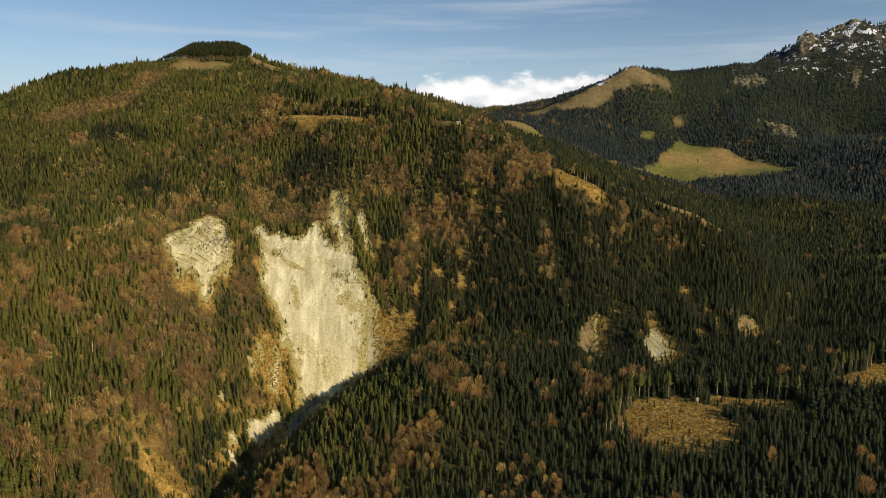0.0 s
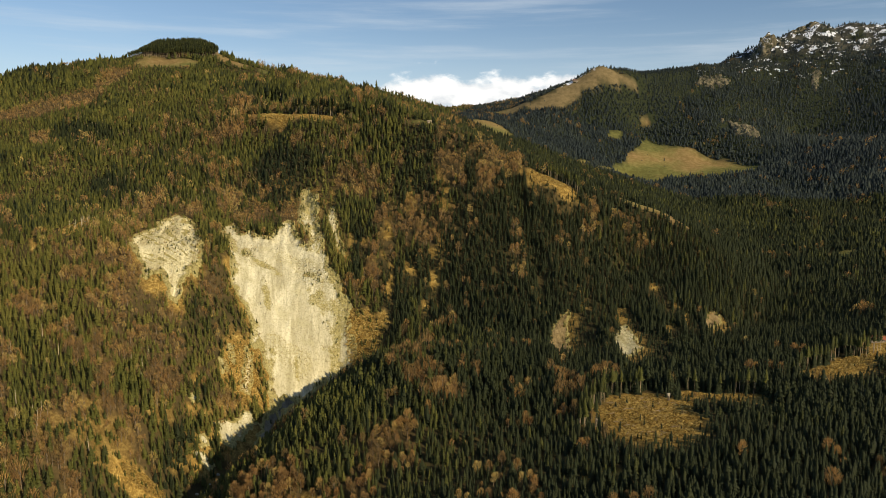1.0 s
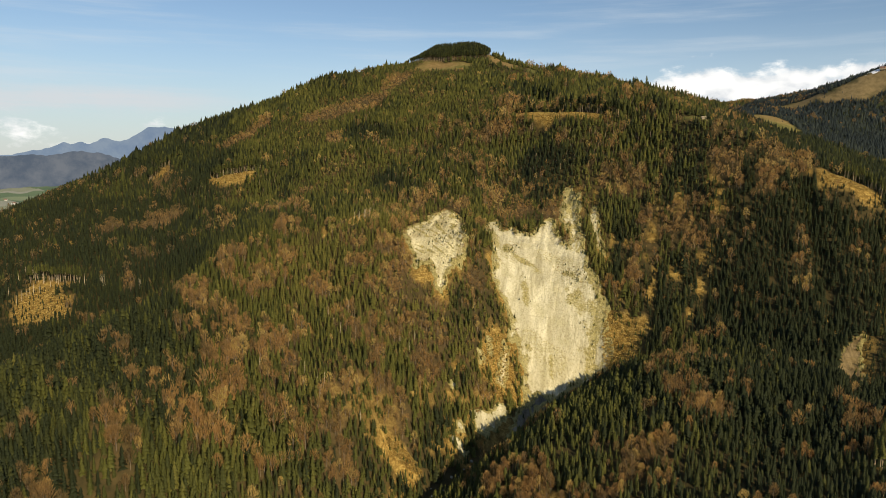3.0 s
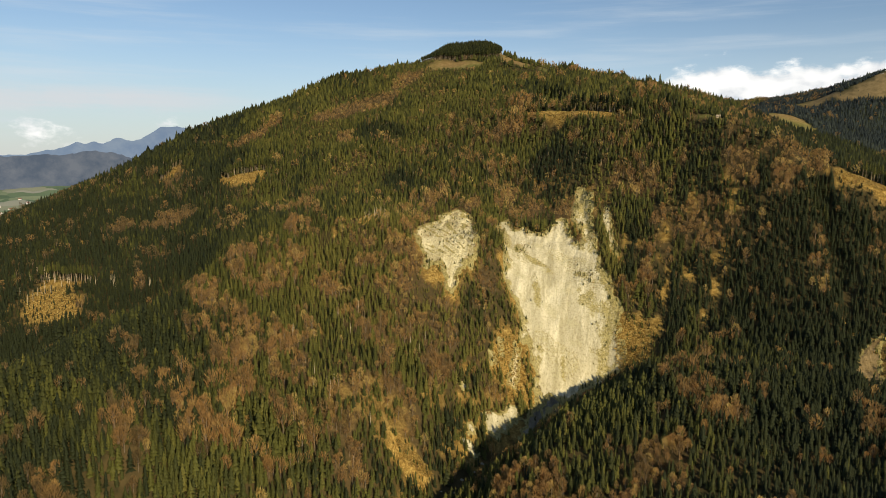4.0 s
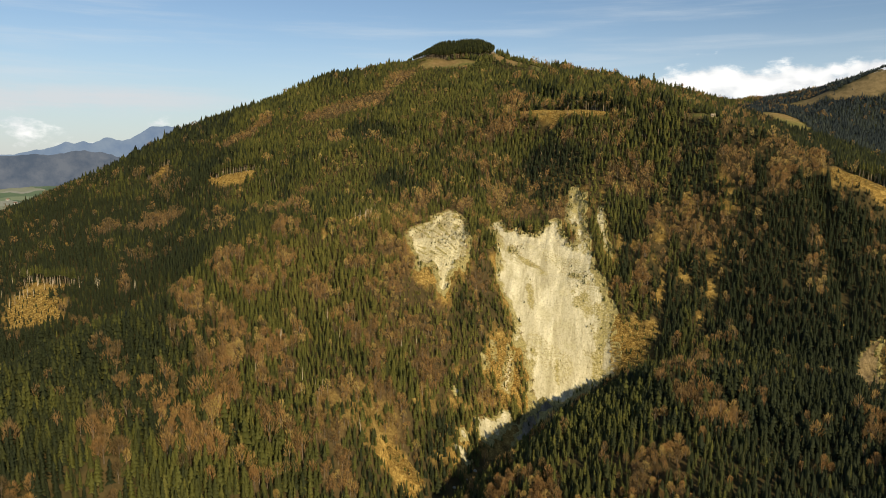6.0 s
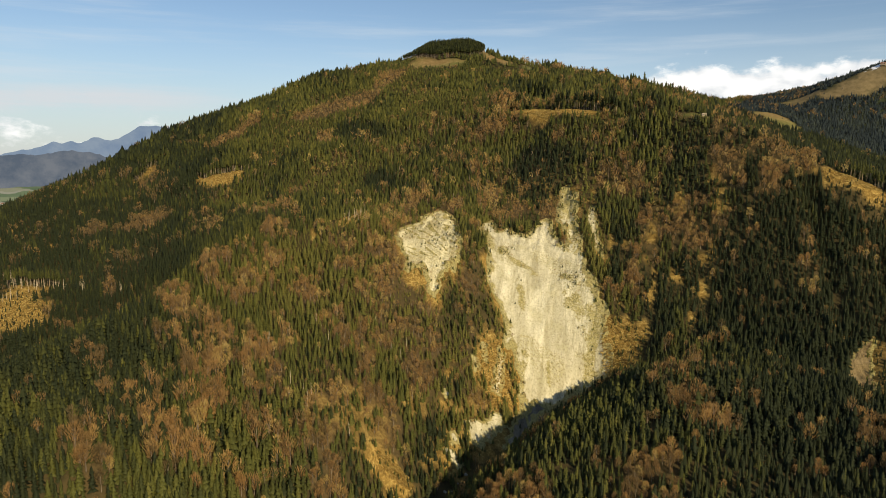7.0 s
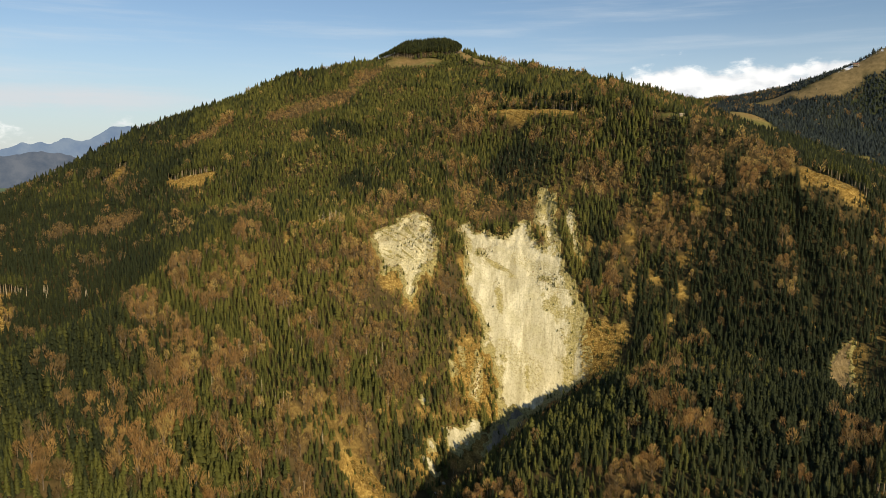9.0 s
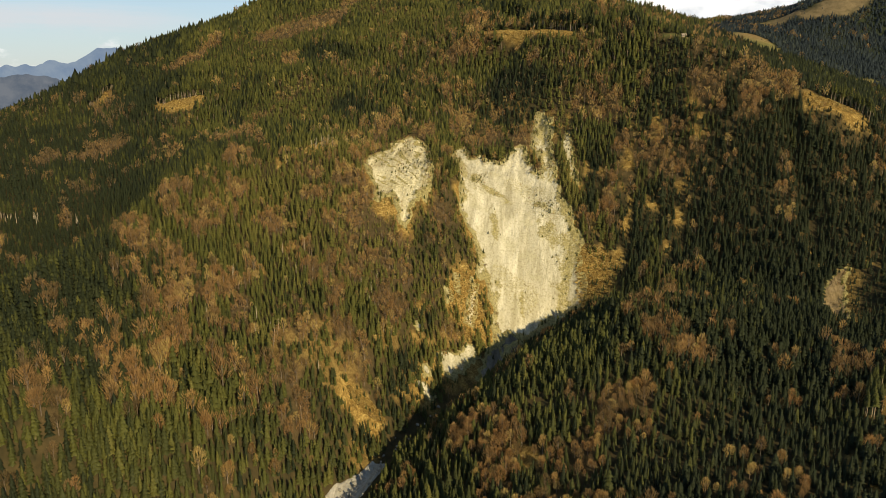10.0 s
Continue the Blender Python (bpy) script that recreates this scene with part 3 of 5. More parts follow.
def mesh_of(name, verts, faces, mats, slot=None, attrs=None, smooth=False):
    """A mesh from arrays of corners and of triangles or quads."""
    me = bpy.data.meshes.new(name)
    verts, faces = np.ascontiguousarray(verts, np.float32), np.ascontiguousarray(faces, np.int32)
    k = faces.shape[1]
    me.vertices.add(len(verts))
    me.vertices.foreach_set("co", verts.ravel())
    me.loops.add(faces.size)
    me.loops.foreach_set("vertex_index", faces.ravel())
    me.polygons.add(len(faces))
    me.polygons.foreach_set("loop_start", np.arange(0, faces.size, k, dtype=np.int32))
    me.polygons.foreach_set("loop_total", np.full(len(faces), k, np.int32))
    if slot is not None:
        me.polygons.foreach_set("material_index", np.ascontiguousarray(slot, np.int32))
    me.polygons.foreach_set("use_smooth", np.full(len(faces), smooth))
    for m in mats:
        me.materials.append(m)
    for key, values in (attrs or {}).items():
        me.attributes.new(key, "FLOAT", "POINT").data.foreach_set("value", np.ascontiguousarray(values, np.float32))
    me.update()
    me.validate()
    return me


def quads(rows, cols, ring=False):
    i, j = np.meshgrid(np.arange(rows - 1), np.arange(cols if ring else cols - 1), indexing="ij")
    a, b = i * cols + j, i * cols + (j + 1) % cols
    return np.stack([a, b, b + cols, a + cols], -1).reshape(-1, 4)


def build_ground():
    left = np.concatenate([np.arange(-34, 64, 0.32), np.arange(64, 326, 3.0)])  # degrees to the left of +y
    reach = 2 * (5100 / 2) ** np.linspace(0, 1, 60)
    reach = np.concatenate([[0.5], reach[reach < 240], 240 * (4960 / 240) ** np.linspace(0, 1, 330)])
    r, a = np.meshgrid(reach, np.radians(left), indexing="ij")
    x, y = -np.sin(a) * r, np.cos(a) * r
    z = seat(x, y)
    n = lambda v: v.ravel()
    zone = {
        "open_land": step(np.maximum(opening(x, y, OPENINGS), opening(x - 5, y + 10, OPENINGS)), -0.25, 0.1) * 0.95 + 0.8 * step(slip(x - 5, y + 12), -10, 2) + step(glade(x, y), -0.15, 0.1) + 0.5 * stands(DRY_BANKS, x, y),
        "leaf_fall": 0.85 * step(brownness(x, y), 0.05, 0.6) * (1 - 0.7 * step(x, -300, -220)) * (1 - 0.5 * step(y, 1150, 1350)),
        "pasture": step(grazed(x, y), -0.15, 0.1),
        "alpine": step(z, 380, 470) * step(x, -150, 0),
        "rock": 0.7 * step(z, 560, 700) * step(x, 420, 700),
        "dark_floor": step(y + 0.5 * x, 1500, 1800) * step(x, -500, -100),
        "snow": 0.9 * step(z, 490, 700) * step(x, 420, 760) + 1.4 * step(oval((178, 2338, 80, 20, -6, 18), x, y), -0.2, 0.4),
        "field": step(-x - 0.25 * y, 1500, 1800) * step(y, 300, 1000),
    }
    zone["open_land"] = np.clip(zone["open_land"], 0, 1)
    me = mesh_of("ground", np.stack([n(x), n(y), n(z)], -1), quads(*r.shape, ring=True), [M_GROUND], None, {k: n(v) for k, v in zone.items()}, True)
    return tagged(new("ground", me), "wooded mountain land with dry grass and pasture", "ground", kind="structure")


WEEDS = [(-382, 1001, 9, 10, -5, 14), (-360, 990, 24, -5, 0, 9), (-284, 997, 18, 4, -4, 14), (-271, 968, 14, 5, -5, 18), (-240, 976, 6, 1, -6, 24), (-239, 923, 8, 1, -6, 21), (-229, 901, 18, 3, -2, 5), (-334, 936, 5, 4, -12, 31), (-338, 1155, 9, -2, -12, 41), (-306, 1089, 6, 1, -14, 48), (-321, 1066, 17, -15, 2, 8), (-303, 857, 5, 4, -6, 17), (-277, 878, 4, 3, -6, 17), (-400, 992, 6, 7, -16, 40), (-238, 933, 17, 4, -14, 50)]


def build_slip(name, key, mat, cell, depth, rough, label, layered=0.0, tuft=0.4):
    """A bare slip: ragged rim, ribs and runnels down the fall line, benches where the rock is layered."""
    outline = SLIPS[key]
    pts = np.array(outline, float)
    lo, hi = pts.min(0) - 12, pts.max(0) + 12
    x, y = np.meshgrid(np.arange(lo[0], hi[0], cell), np.arange(lo[1], hi[1], cell))
    d = ragged(key, x, y)
    base = relief(x, y)
    u = x * 0.963 + y * 0.27 + 7 * wave(x, y, 60, 23)
    w = (y * 0.963 - x * 0.27)
    rib = 4.2 * (np.abs(wave(u, w * 0.12, 40, 24)) - 0.4) + 1.9 * (np.abs(wave(u, w * 0.16, 17, 25)) - 0.4) + 0.6 * wave(u, w * 0.2, 6, 26) + 0.6 * wave(x, y, 3.6, 20) + 1.4 * wave(x, y, 17, 18)
    ledge = layered * (((base + 0.30 * x + 2.5 * wave(x, y, 24, 27)) / 3.6) % 1 - 0.5)
    z = base + 0.2 - depth * step(d, -1, 14) + rough * rib * (1 + 1.3 * step(y, 1000, 1080)) * step(d, 0, 9) + ledge * step(d, 0, 6)
    z = np.where(d < 0, base + 0.2 - 0.8 * np.clip(-d, 0, 6), z)
    z = np.maximum(z, base - 6.5)
    q = quads(*x.shape)
    used, q = np.unique(q[(d.ravel()[q] > -2.5).any(1)], return_inverse=True)
    v = np.stack([x.ravel(), y.ravel(), z.ravel()], -1)[used]
    seam = (base + 0.30 * x + 2.5 * wave(x, y, 24, 27)) / 4.6 % 1
    weed = tuft * (0.8 * step(wave(x, y, 34, 28), 0.1, 0.6) + 1.7 * (1 - step(d, 0, 2 + 11 * min(1.0, (hi[0] - lo[0] - 24) / 200))))
    if layered:
        weed = np.maximum(weed * 0.5, 0.75 * step(seam, 0.6, 0.8) * step(wave(x, y, 8, 30), -0.3, 0.2) * step(base, 150, 175) + 0.25 * step(base, 178, 200))
        weed = np.maximum(weed, 0.8 * (1 - step(d, 1, 9)))
    if key == "main":  # the steep gullied head is half overgrown
        weed = np.maximum(weed, 0.42 * step(y, 1085, 1130) + 0.25 * step(wave(x, y, 12, 17), 0.0, 0.5) * step(y, 1040, 1090))
    for spec in WEEDS:
        weed = np.maximum(weed, 0.5 * step(oval(spec, x, y) + 0.6 * wave(x, y, 9, 19), -0.6, 0.7))
    me = mesh_of(name, v, q.reshape(-1, 4), [mat], None, {"tuft": np.clip(weed, 0, 1).ravel()[used]}, False)
    return tagged(new(name, me), label, "landslide", kind="structure")


def build_bed():
    cell = 1.6
    pts = np.array(GULLY_BED, float)
    lo, hi = pts.min(0) - 6, pts.max(0) + 6
    x, y = np.meshgrid(np.arange(lo[0], hi[0], cell), np.arange(lo[1], hi[1], cell))
    d = inside(GULLY_BED, x, y) + 2.5 * wave(x, y, 12, 31)
    z = relief(x, y) + 0.2 - 2.5 * step(d, 0, 8) + 0.5 * wave(x, y, 5, 32) + 0.3 * wave(x, y, 2.3, 33)
    z = np.where(d < 0, z - np.clip(-d, 0, 5), z)
    q = quads(*x.shape)
    used, q = np.unique(q[(d.ravel()[q] > -2).any(1)], return_inverse=True)
    v = np.stack([x.ravel(), y.ravel(), z.ravel()], -1)[used]
    me = mesh_of("stream_bed", v, q.reshape(-1, 4), [M_GRAVEL], None, {"tuft": np.zeros(len(v))}, False)
    return tagged(new("stream_bed", me), "pale gravel bed of a mountain stream in a gully", "stream bed", kind="structure")


build_slip("landslide_scar", "main", M_SCAR, 1.6, 3.2, 0.6, "large bare pale marl landslide on the wooded slope")
build_slip("landslide_scar", "finger", M_SCAR_SMALL, 1.6, 2.0, 0.8, "narrow pale landslide strip among trees", tuft=0.9)
build_slip("landslide_scar", "small", M_SCAR_SMALL, 1.5, 2.6, 0.8, "smaller pale rock scar with slanting layers", 1.1, 0.75)
build_slip("landslide_scar", "foot", M_SCAR, 1.4, 1.2, 0.6, "pale bare bank above the gully")
for key in ("rill_east",):
    build_slip("landslide_scar", key, M_SCAR_SMALL, 1.3, 0.8, 0.4, "narrow pale rill in the dry slope beside the landslide", tuft=0.5)
build_slip("gully_floor", "gully", M_GULLY_SHADED, 1.8, 1.4, 0.6, "stony floor of the gully, its gravel darkened for shade", tuft=0.9)
build_slip("landslide_scar", "toe", M_SCAR, 1.4, 1.0, 0.5, "small pale bare bank above the gully")
build_slip("landslide_scar", "scar_a", M_SCAR_DULL, 1.6, 2.0, 0.9, "small brown earth slip at the foot of the wooded slope")
build_slip("landslide_scar", "scar_b", M_SCAR_SMALL, 1.6, 0.6, 0.35, "small pale slip at the foot of the wooded slope")
build_slip("landslide_scar", "scar_c", M_SCAR_DULL, 1.6, 1.2, 0.8, "small ochre earth slip among trees")
for key in ("bank_a", "bank_b", "bank_c", "bank_d"):
    build_slip("landslide_scar", key, M_SCAR, 1.2, 0.8, 0.4, "small pale bare patch in the dry bank", tuft=0.6)
build_bed()


def build_crag(spec, high, jag, label, seed):
    """A bare rock that stands out of the woods: steep broken sides, ledges and fins."""
    cx, cy, ux, uy, vx, vy = spec
    wx, wy = 1.3 * math.hypot(ux, vx), 1.3 * math.hypot(uy, vy)
    cell = max(2.4, max(wx, wy) / 42)
    x, y = np.meshgrid(np.arange(cx - wx, cx + wx, cell), np.arange(cy - wy, cy + wy, cell))
    o = oval(spec, x, y) + 0.34 * wave(x, y, 32, seed) + 0.34 * wave(x, y, 12, seed + 1) - 0.1
    base = relief(x, y)
    fins = jag * (9 * (0.5 - np.abs(wave(x, y, 30, seed + 2))) + 6 * (0.5 - np.abs(wave(x, y, 13, seed + 3))) + 2.5 * wave(x, y, 6, seed + 4))
    z = base - 3 + (high * (0.6 * step(o, 0.0, 0.28) + 0.4 * step(o, 0.2, 0.8)) + fins + 3) * step(o, -0.05, 0.15)
    q = quads(*x.shape)
    used, q = np.unique(q[(o.ravel()[q] > -0.08).any(1)], return_inverse=True)
    v = np.stack([x.ravel(), y.ravel(), z.ravel()], -1)[used]
    me = mesh_of("rock_outcrop", v, q.reshape(-1, 4), [M_CRAG], None, None, False)
    return tagged(new("rock_outcrop", me), label, "rock")


for k, (spec, high, jag, label) in enumerate(CRAGS):
    build_crag(spec, high, jag, label, 71 + 6 * k)


def build_range(name, crest, depth, base, mat, label, seed):
    """A far range of hills behind the plain: crest as (degrees left of +y, height) at one distance."""
    az = np.arange(crest[0][0], crest[-1][0], 0.12)
    top = np.interp(az, [c[0] for c in crest], [c[1] for c in crest])
    top = top + 5 * wave(az * 100, 0 * az, 70, seed) + 3 * wave(az * 100, 0 * az, 25, seed + 1)
    rows = []
    for s in np.linspace(0, 1, 14):
        rr = depth - 170 * (1 - s)
        a = np.radians(az)
        h = base + (top - base) * s ** 0.8 * (1 + 0.10 * (1 - s) * wave(az * 60, 0 * az + s * 300, 60, seed + 2))
        rows.append(np.stack([-np.sin(a) * rr, np.cos(a) * rr, h], -1))
    v = np.concatenate(rows)
    me = mesh_of(name, v, quads(14, len(az)), [mat], None, None, True)
    return tagged(new(name, me), label, "mountains", kind="structure")


build_range("backdrop_hills", FAR_HILL, 4640, 60, M_FAR_HILL, "low wooded hills beyond the plain, a backdrop glowing haze blue", 41)
build_range("backdrop_mountains", FAR_PEAK, 4840, 60, M_FAR_PEAK, "far mountain range under a pale sky, a backdrop glowing haze blue", 45)


# ---- trees ----
def spruce_shape(rng, whorls, arms, slim=1.0, bare=0.0, trunk=True):
    """A spruce 1 high: drooping boughs in whorls round a stem. Returns corners, triangles, slots (0 needles, 1 bark)."""
    v, f, s = [], [], []
    for i in range(whorls):
        h = bare + (1 - bare) * (0.08 + 0.90 * (i / whorls) ** 0.92)
        reach = 0.17 * slim * (1 - (h - bare) / (1 - bare)) ** 0.75 * rng.uniform(0.8, 1.15) + 0.012
        turn = rng.uniform(0, 6.28)
        for k in range(arms):
            a = turn + 6.2832 * k / arms + rng.uniform(-0.22, 0.22)
            r = reach * rng.uniform(0.72, 1.2)
            w = 6.2832 / arms * 0.62
            n = len(v)
            up, drop = max(0.085, 1.05 / whorls) * (1 - bare) * rng.uniform(0.85, 1.2), 0.34 * r
            up = min(up, 1.0 - h)
            v += [(0, 0, h + up), (0.62 * r * math.cos(a - w), 0.62 * r * math.sin(a - w), h - drop * 0.3),
                  (r * math.cos(a), r * math.sin(a), h - drop), (0.62 * r * math.cos(a + w), 0.62 * r * math.sin(a + w), h - drop * 0.3)]
            f += [(n, n + 1, n + 2), (n, n + 2, n + 3)]
            s += [0, 0]
    n = len(v)
    v += [(0.012, 0, 0.9), (-0.008, 0.01, 0.9), (-0.008, -0.01, 0.9), (0, 0, 1.02)]
    f += [(n, n + 1, n + 3), (n + 1, n + 2, n + 3), (n + 2, n, n + 3)]
    s += [0, 0, 0]
    if trunk:
        n = len(v)
        r = 0.013
        top = max(0.3, bare + 0.2)
        for z, q in ((-0.06, r), (top, r * 0.7)):
            v += [(q * math.cos(a), q * math.sin(a), z) for a in (0, 2.094, 4.189)]
        for k in range(3):
            a, b = n + k, n + (k + 1) % 3
            f += [(a, b, b + 3), (a, b + 3, a + 3)]
            s += [1, 1]
    return np.array(v), np.array(f), np.array(s)


def cone_shape(rng, tiers, sides):
    """A distant spruce: a few ragged skirts."""
    v, f = [], []
    for i in range(tiers):
        h0, h1 = 0.05 + 0.62 * i / tiers, 0.05 + 0.62 * i / tiers + 1.0 / tiers * 0.9
        r = 0.16 * (1 - i / tiers) ** 0.8 + 0.02
        n = len(v)
        v.append((0, 0, min(1.0, h1) if i < tiers - 1 else 1.0))
        t = rng.uniform(0, 6.28)
        for k in range(sides):
            q = r * (1.15 if k % 2 else 0.75) * rng.uniform(0.85, 1.15)
            v.append((q * math.cos(t + 6.2832 * k / sides), q * math.sin(t + 6.2832 * k / sides), h0 + rng.uniform(-0.03, 0.03)))
        f += [(n, n + 1 + k, n + 1 + (k + 1) % sides) for k in range(sides)]
    return np.array(v), np.array(f), np.zeros(len(f), int)


def beech_shape(rng, limbs, sprays, width=0.25, stem=True, girth=1.0):
    """A leafless broadleaf 1 high: a forking stem and a crown of fine sprays. Slots: 0 twigs, 1 bark."""
    v, f, s = [], [], []

    def rod(a, b, r0, r1, slot):
        a, b = Vector(a), Vector(b)
        d = (b - a).normalized()
        p = d.cross(Vector((0.3, 0.9, 0.2))).normalized()
        q = d.cross(p)
        n = len(v)
        for c, r in ((a, r0), (b, r1)):
            for k in range(3):
                v.append(tuple(c + (p * math.cos(2.094 * k) + q * math.sin(2.094 * k)) * r))
        for k in range(3):
            i, j = n + k, n + (k + 1) % 3
            f.extend([(i, j, j + 3), (i, j + 3, i + 3)])
            s.extend([slot, slot])

    fork = rng.uniform(0.26, 0.42)
    if stem:
        rod((0, 0, -0.06), (0, 0, fork), 0.016, 0.011, 1)
    ends = []
    for k in range(limbs):
        a = 6.2832 * k / limbs + rng.uniform(-0.5, 0.5)
        out, z = width * rng.uniform(0.15, 0.6), rng.uniform(0.66, 0.95)
        e = (out * math.cos(a), out * math.sin(a), z)
        base = (0, 0, fork * rng.uniform(0.75, 1.0))
        n = len(v)
        v.extend([(base[0] - 0.008 * math.sin(a), base[1] + 0.008 * math.cos(a), base[2]), (base[0] + 0.008 * math.sin(a), base[1] - 0.008 * math.cos(a), base[2] + 0.01), e])
        f.append((n, n + 1, n + 2))
        s.append(1)
        ends.append(Vector(e))
    for k in range(sprays):
        e = ends[k % limbs]
        h = 0.40 + 0.60 * rng.uniform(0, 1) ** 0.8
        bulge = math.sin(math.pi * min(1.0, (h - 0.22) / 0.84)) ** 0.7
        th = rng.uniform(0, 6.2832)
        rad = width * bulge * math.sqrt(rng.uniform(0.08, 1.0))
        tip = Vector((rad * math.cos(th), rad * math.sin(th), h))
        lift = rng.uniform(0.10, 0.20)
        root = Vector((tip.x * 0.66 + e.x * 0.1, tip.y * 0.66 + e.y * 0.1, h - lift))
        d = tip - root
        across = d.cross(Vector((rng.uniform(-1, 1), rng.uniform(-1, 1), rng.uniform(-0.3, 0.3)))).normalized() * rng.uniform(0.010, 0.021) * girth
        n = len(v)
        v.extend([tuple(root - across * 0.7), tuple(root + across * 0.7), tuple(tip)])
        f.append((n, n + 1, n + 2))
        s.append(0)
    return np.array(v), np.array(f), np.array(s)


rng = np.random.default_rng(7)
SPRUCE_NEAR = [spruce_shape(rng, 7, 5, rng.uniform(0.85, 1.15)) for _ in range(7)]
SPRUCE_MID = [spruce_shape(rng, 5, 4, rng.uniform(0.9, 1.2), trunk=False) for _ in range(6)]
SPRUCE_TALL = [spruce_shape(rng, 6, 5, 0.75, bare=0.5) for _ in range(5)]
SPRUCE_FAR = [cone_shape(rng, 3, 5) for _ in range(5)]
SPRUCE_TINY = [cone_shape(rng, 2, 4) for _ in range(4)]
BEECH_NEAR = [beech_shape(rng, 7, 260, 0.27, girth=0.7) for _ in range(7)]
BEECH_MID = [beech_shape(rng, 5, 110, 0.28, girth=0.95) for _ in range(6)]
BEECH_FAR = [beech_shape(rng, 3, 34, 0.3, False, 1.9) for _ in range(5)]


def wood(name, shapes, spots, mats, label, category):
    """One mesh of many trees. spots: rows of x, y, z, height, spread, turn, tint."""
    if not len(spots):
        return None
    vs, fs, ss, ts, ns, count = [], [], [], [], [], 0
    rounded = "spruce" in name
    pick = np.arange(len(spots)) % len(shapes)
    for k, (v, f, s) in enumerate(shapes):
        p = spots[pick == k]
        if not len(p):
            continue
        c, n = np.cos(p[:, 5])[:, None], np.sin(p[:, 5])[:, None]
        w, h = (p[:, 3] * p[:, 4])[:, None], p[:, 3][:, None]
        x, y = p[:, :1] + w * (c * v[:, 0] - n * v[:, 1]), p[:, 1:2] + w * (n * v[:, 0] + c * v[:, 1])
        z = p[:, 2:3] + h * v[:, 2]
        vs.append(np.stack([x, y, z], -1).reshape(-1, 3))
        fs.append((f[None] + (np.arange(len(p)) * len(v))[:, None, None] + count).reshape(-1, 3))
        ss.append(np.tile(s, len(p)))
        ts.append(np.repeat(p[:, 6], len(v)))
        if rounded:  # boughs shade as a full, round crown
            q = v * (1, 1, 0) / np.maximum(np.hypot(v[:, 0], v[:, 1]), 1e-3)[:, None] * 0.85 + (0, 0, 0.5)
            q[:, :2] += np.sin(np.arange(len(v)) * 7.3)[:, None] * 0.25
            q /= np.linalg.norm(q, axis=1)[:, None]
            ns.append(np.stack([c * q[:, 0] - n * q[:, 1], n * q[:, 0] + c * q[:, 1], np.repeat(q[None, :, 2], len(p), 0)], -1).reshape(-1, 3))
        count += len(p) * len(v)
    me = mesh_of(name, np.concatenate(vs), np.concatenate(fs), mats, np.concatenate(ss), {"tint": np.concatenate(ts)}, rounded)
    if rounded:
        me.normals_split_custom_set_from_vertices(np.concatenate(ns).astype(np.float32))
    return tagged(new(name, me), label, category, kind="stuff")


def lattice(r0, r1, gap, a0=-33.0, a1=62.0):
    """Spots scattered at about one gap, in a sector of the plan (degrees left of +y)."""
    n = np.arange(-r1, r1, gap)
    x, y = np.meshgrid(n, n[n > -r1 * 0.5])
    x, y = x.ravel() + rng.uniform(-0.46, 0.46, x.size) * gap, y.ravel() + rng.uniform(-0.46, 0.46, x.size) * gap
    r, a = np.hypot(x, y), np.degrees(np.arctan2(-x, y))
    k = (r >= r0) & (r < r1) & (a > a0) & (a < a1)
    return x[k], y[k]


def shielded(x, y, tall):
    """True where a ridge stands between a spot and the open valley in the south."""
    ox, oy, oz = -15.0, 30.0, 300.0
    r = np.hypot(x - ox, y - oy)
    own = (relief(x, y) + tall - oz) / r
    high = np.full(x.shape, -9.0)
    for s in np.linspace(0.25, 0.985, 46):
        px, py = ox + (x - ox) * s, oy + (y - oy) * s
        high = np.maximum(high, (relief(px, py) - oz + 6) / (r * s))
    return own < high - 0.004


# stands of bare broadleaf trees: ovals of the plan
BEECH_SPUR = [(-662, 712, 10, 30, -13, 9), (-644, 689, 12, 11, -7, 8), (-650, 640, 14, 18, -12, 12), (-623, 621, 19, 20, -13, 13), (-579, 583, 7, 9, -27, 28), (-549, 585, 6, 8, -18, 20), (-533, 629, 8, 9, -9, 11), (-611, 506, 8, 12, -11, 9), (-596, 480, 12, 20, -13, 11), (-554, 467, 5, 11, -30, 26), (-538, 475, 2, 6, -11, 10), (-793, 623, 21, 8, -9, 8), (-599, 575, 7, 9, -15, 15), (-481, 465, 4, 11, -9, 9)]
BEECH_LOWER_WEST = [(-535, 550, 10, 9, -12, 13), (-528, 575, 7, 8, -17, 19), (-503, 592, 4, 4, -20, 24), (-486, 613, 7, 10, -11, 14), (-462, 586, 10, 11, -13, 17), (-492, 537, 8, 10, -11, 13), (-579, 409, 6, 7, -21, 15), (-542, 406, 7, 5, -11, 9), (-499, 396, 7, 11, -7, 6), (-492, 454, 1, 8, -14, 13), (-504, 509, 4, 7, -6, 6), (-446, 548, 5, 7, -6, 7), (-432, 534, 8, 11, -7, 9)]
BEECH_FACE = [(-674, 856, 12, 17, -22, 28), (-743, 966, 19, 11, -29, 37), (-572, 877, 12, 8, -8, 13), (-618, 789, 10, 23, -10, 13), (-553, 761, 12, 14, -14, 20), (-541, 843, 19, 12, -9, 15), (-510, 807, 18, 13, -7, 11), (-493, 858, 18, 11, -20, 35), (-531, 894, 15, 9, -13, 22), (-497, 747, 13, 12, -9, 14), (-468, 733, 11, 14, -16, 25), (-432, 700, 8, 16, -11, 19), (-428, 772, 18, 20, -11, 20), (-395, 797, 10, 11, -8, 16), (-403, 753, 12, 15, -7, 13), (-504, 619, 7, 10, -16, 20)]
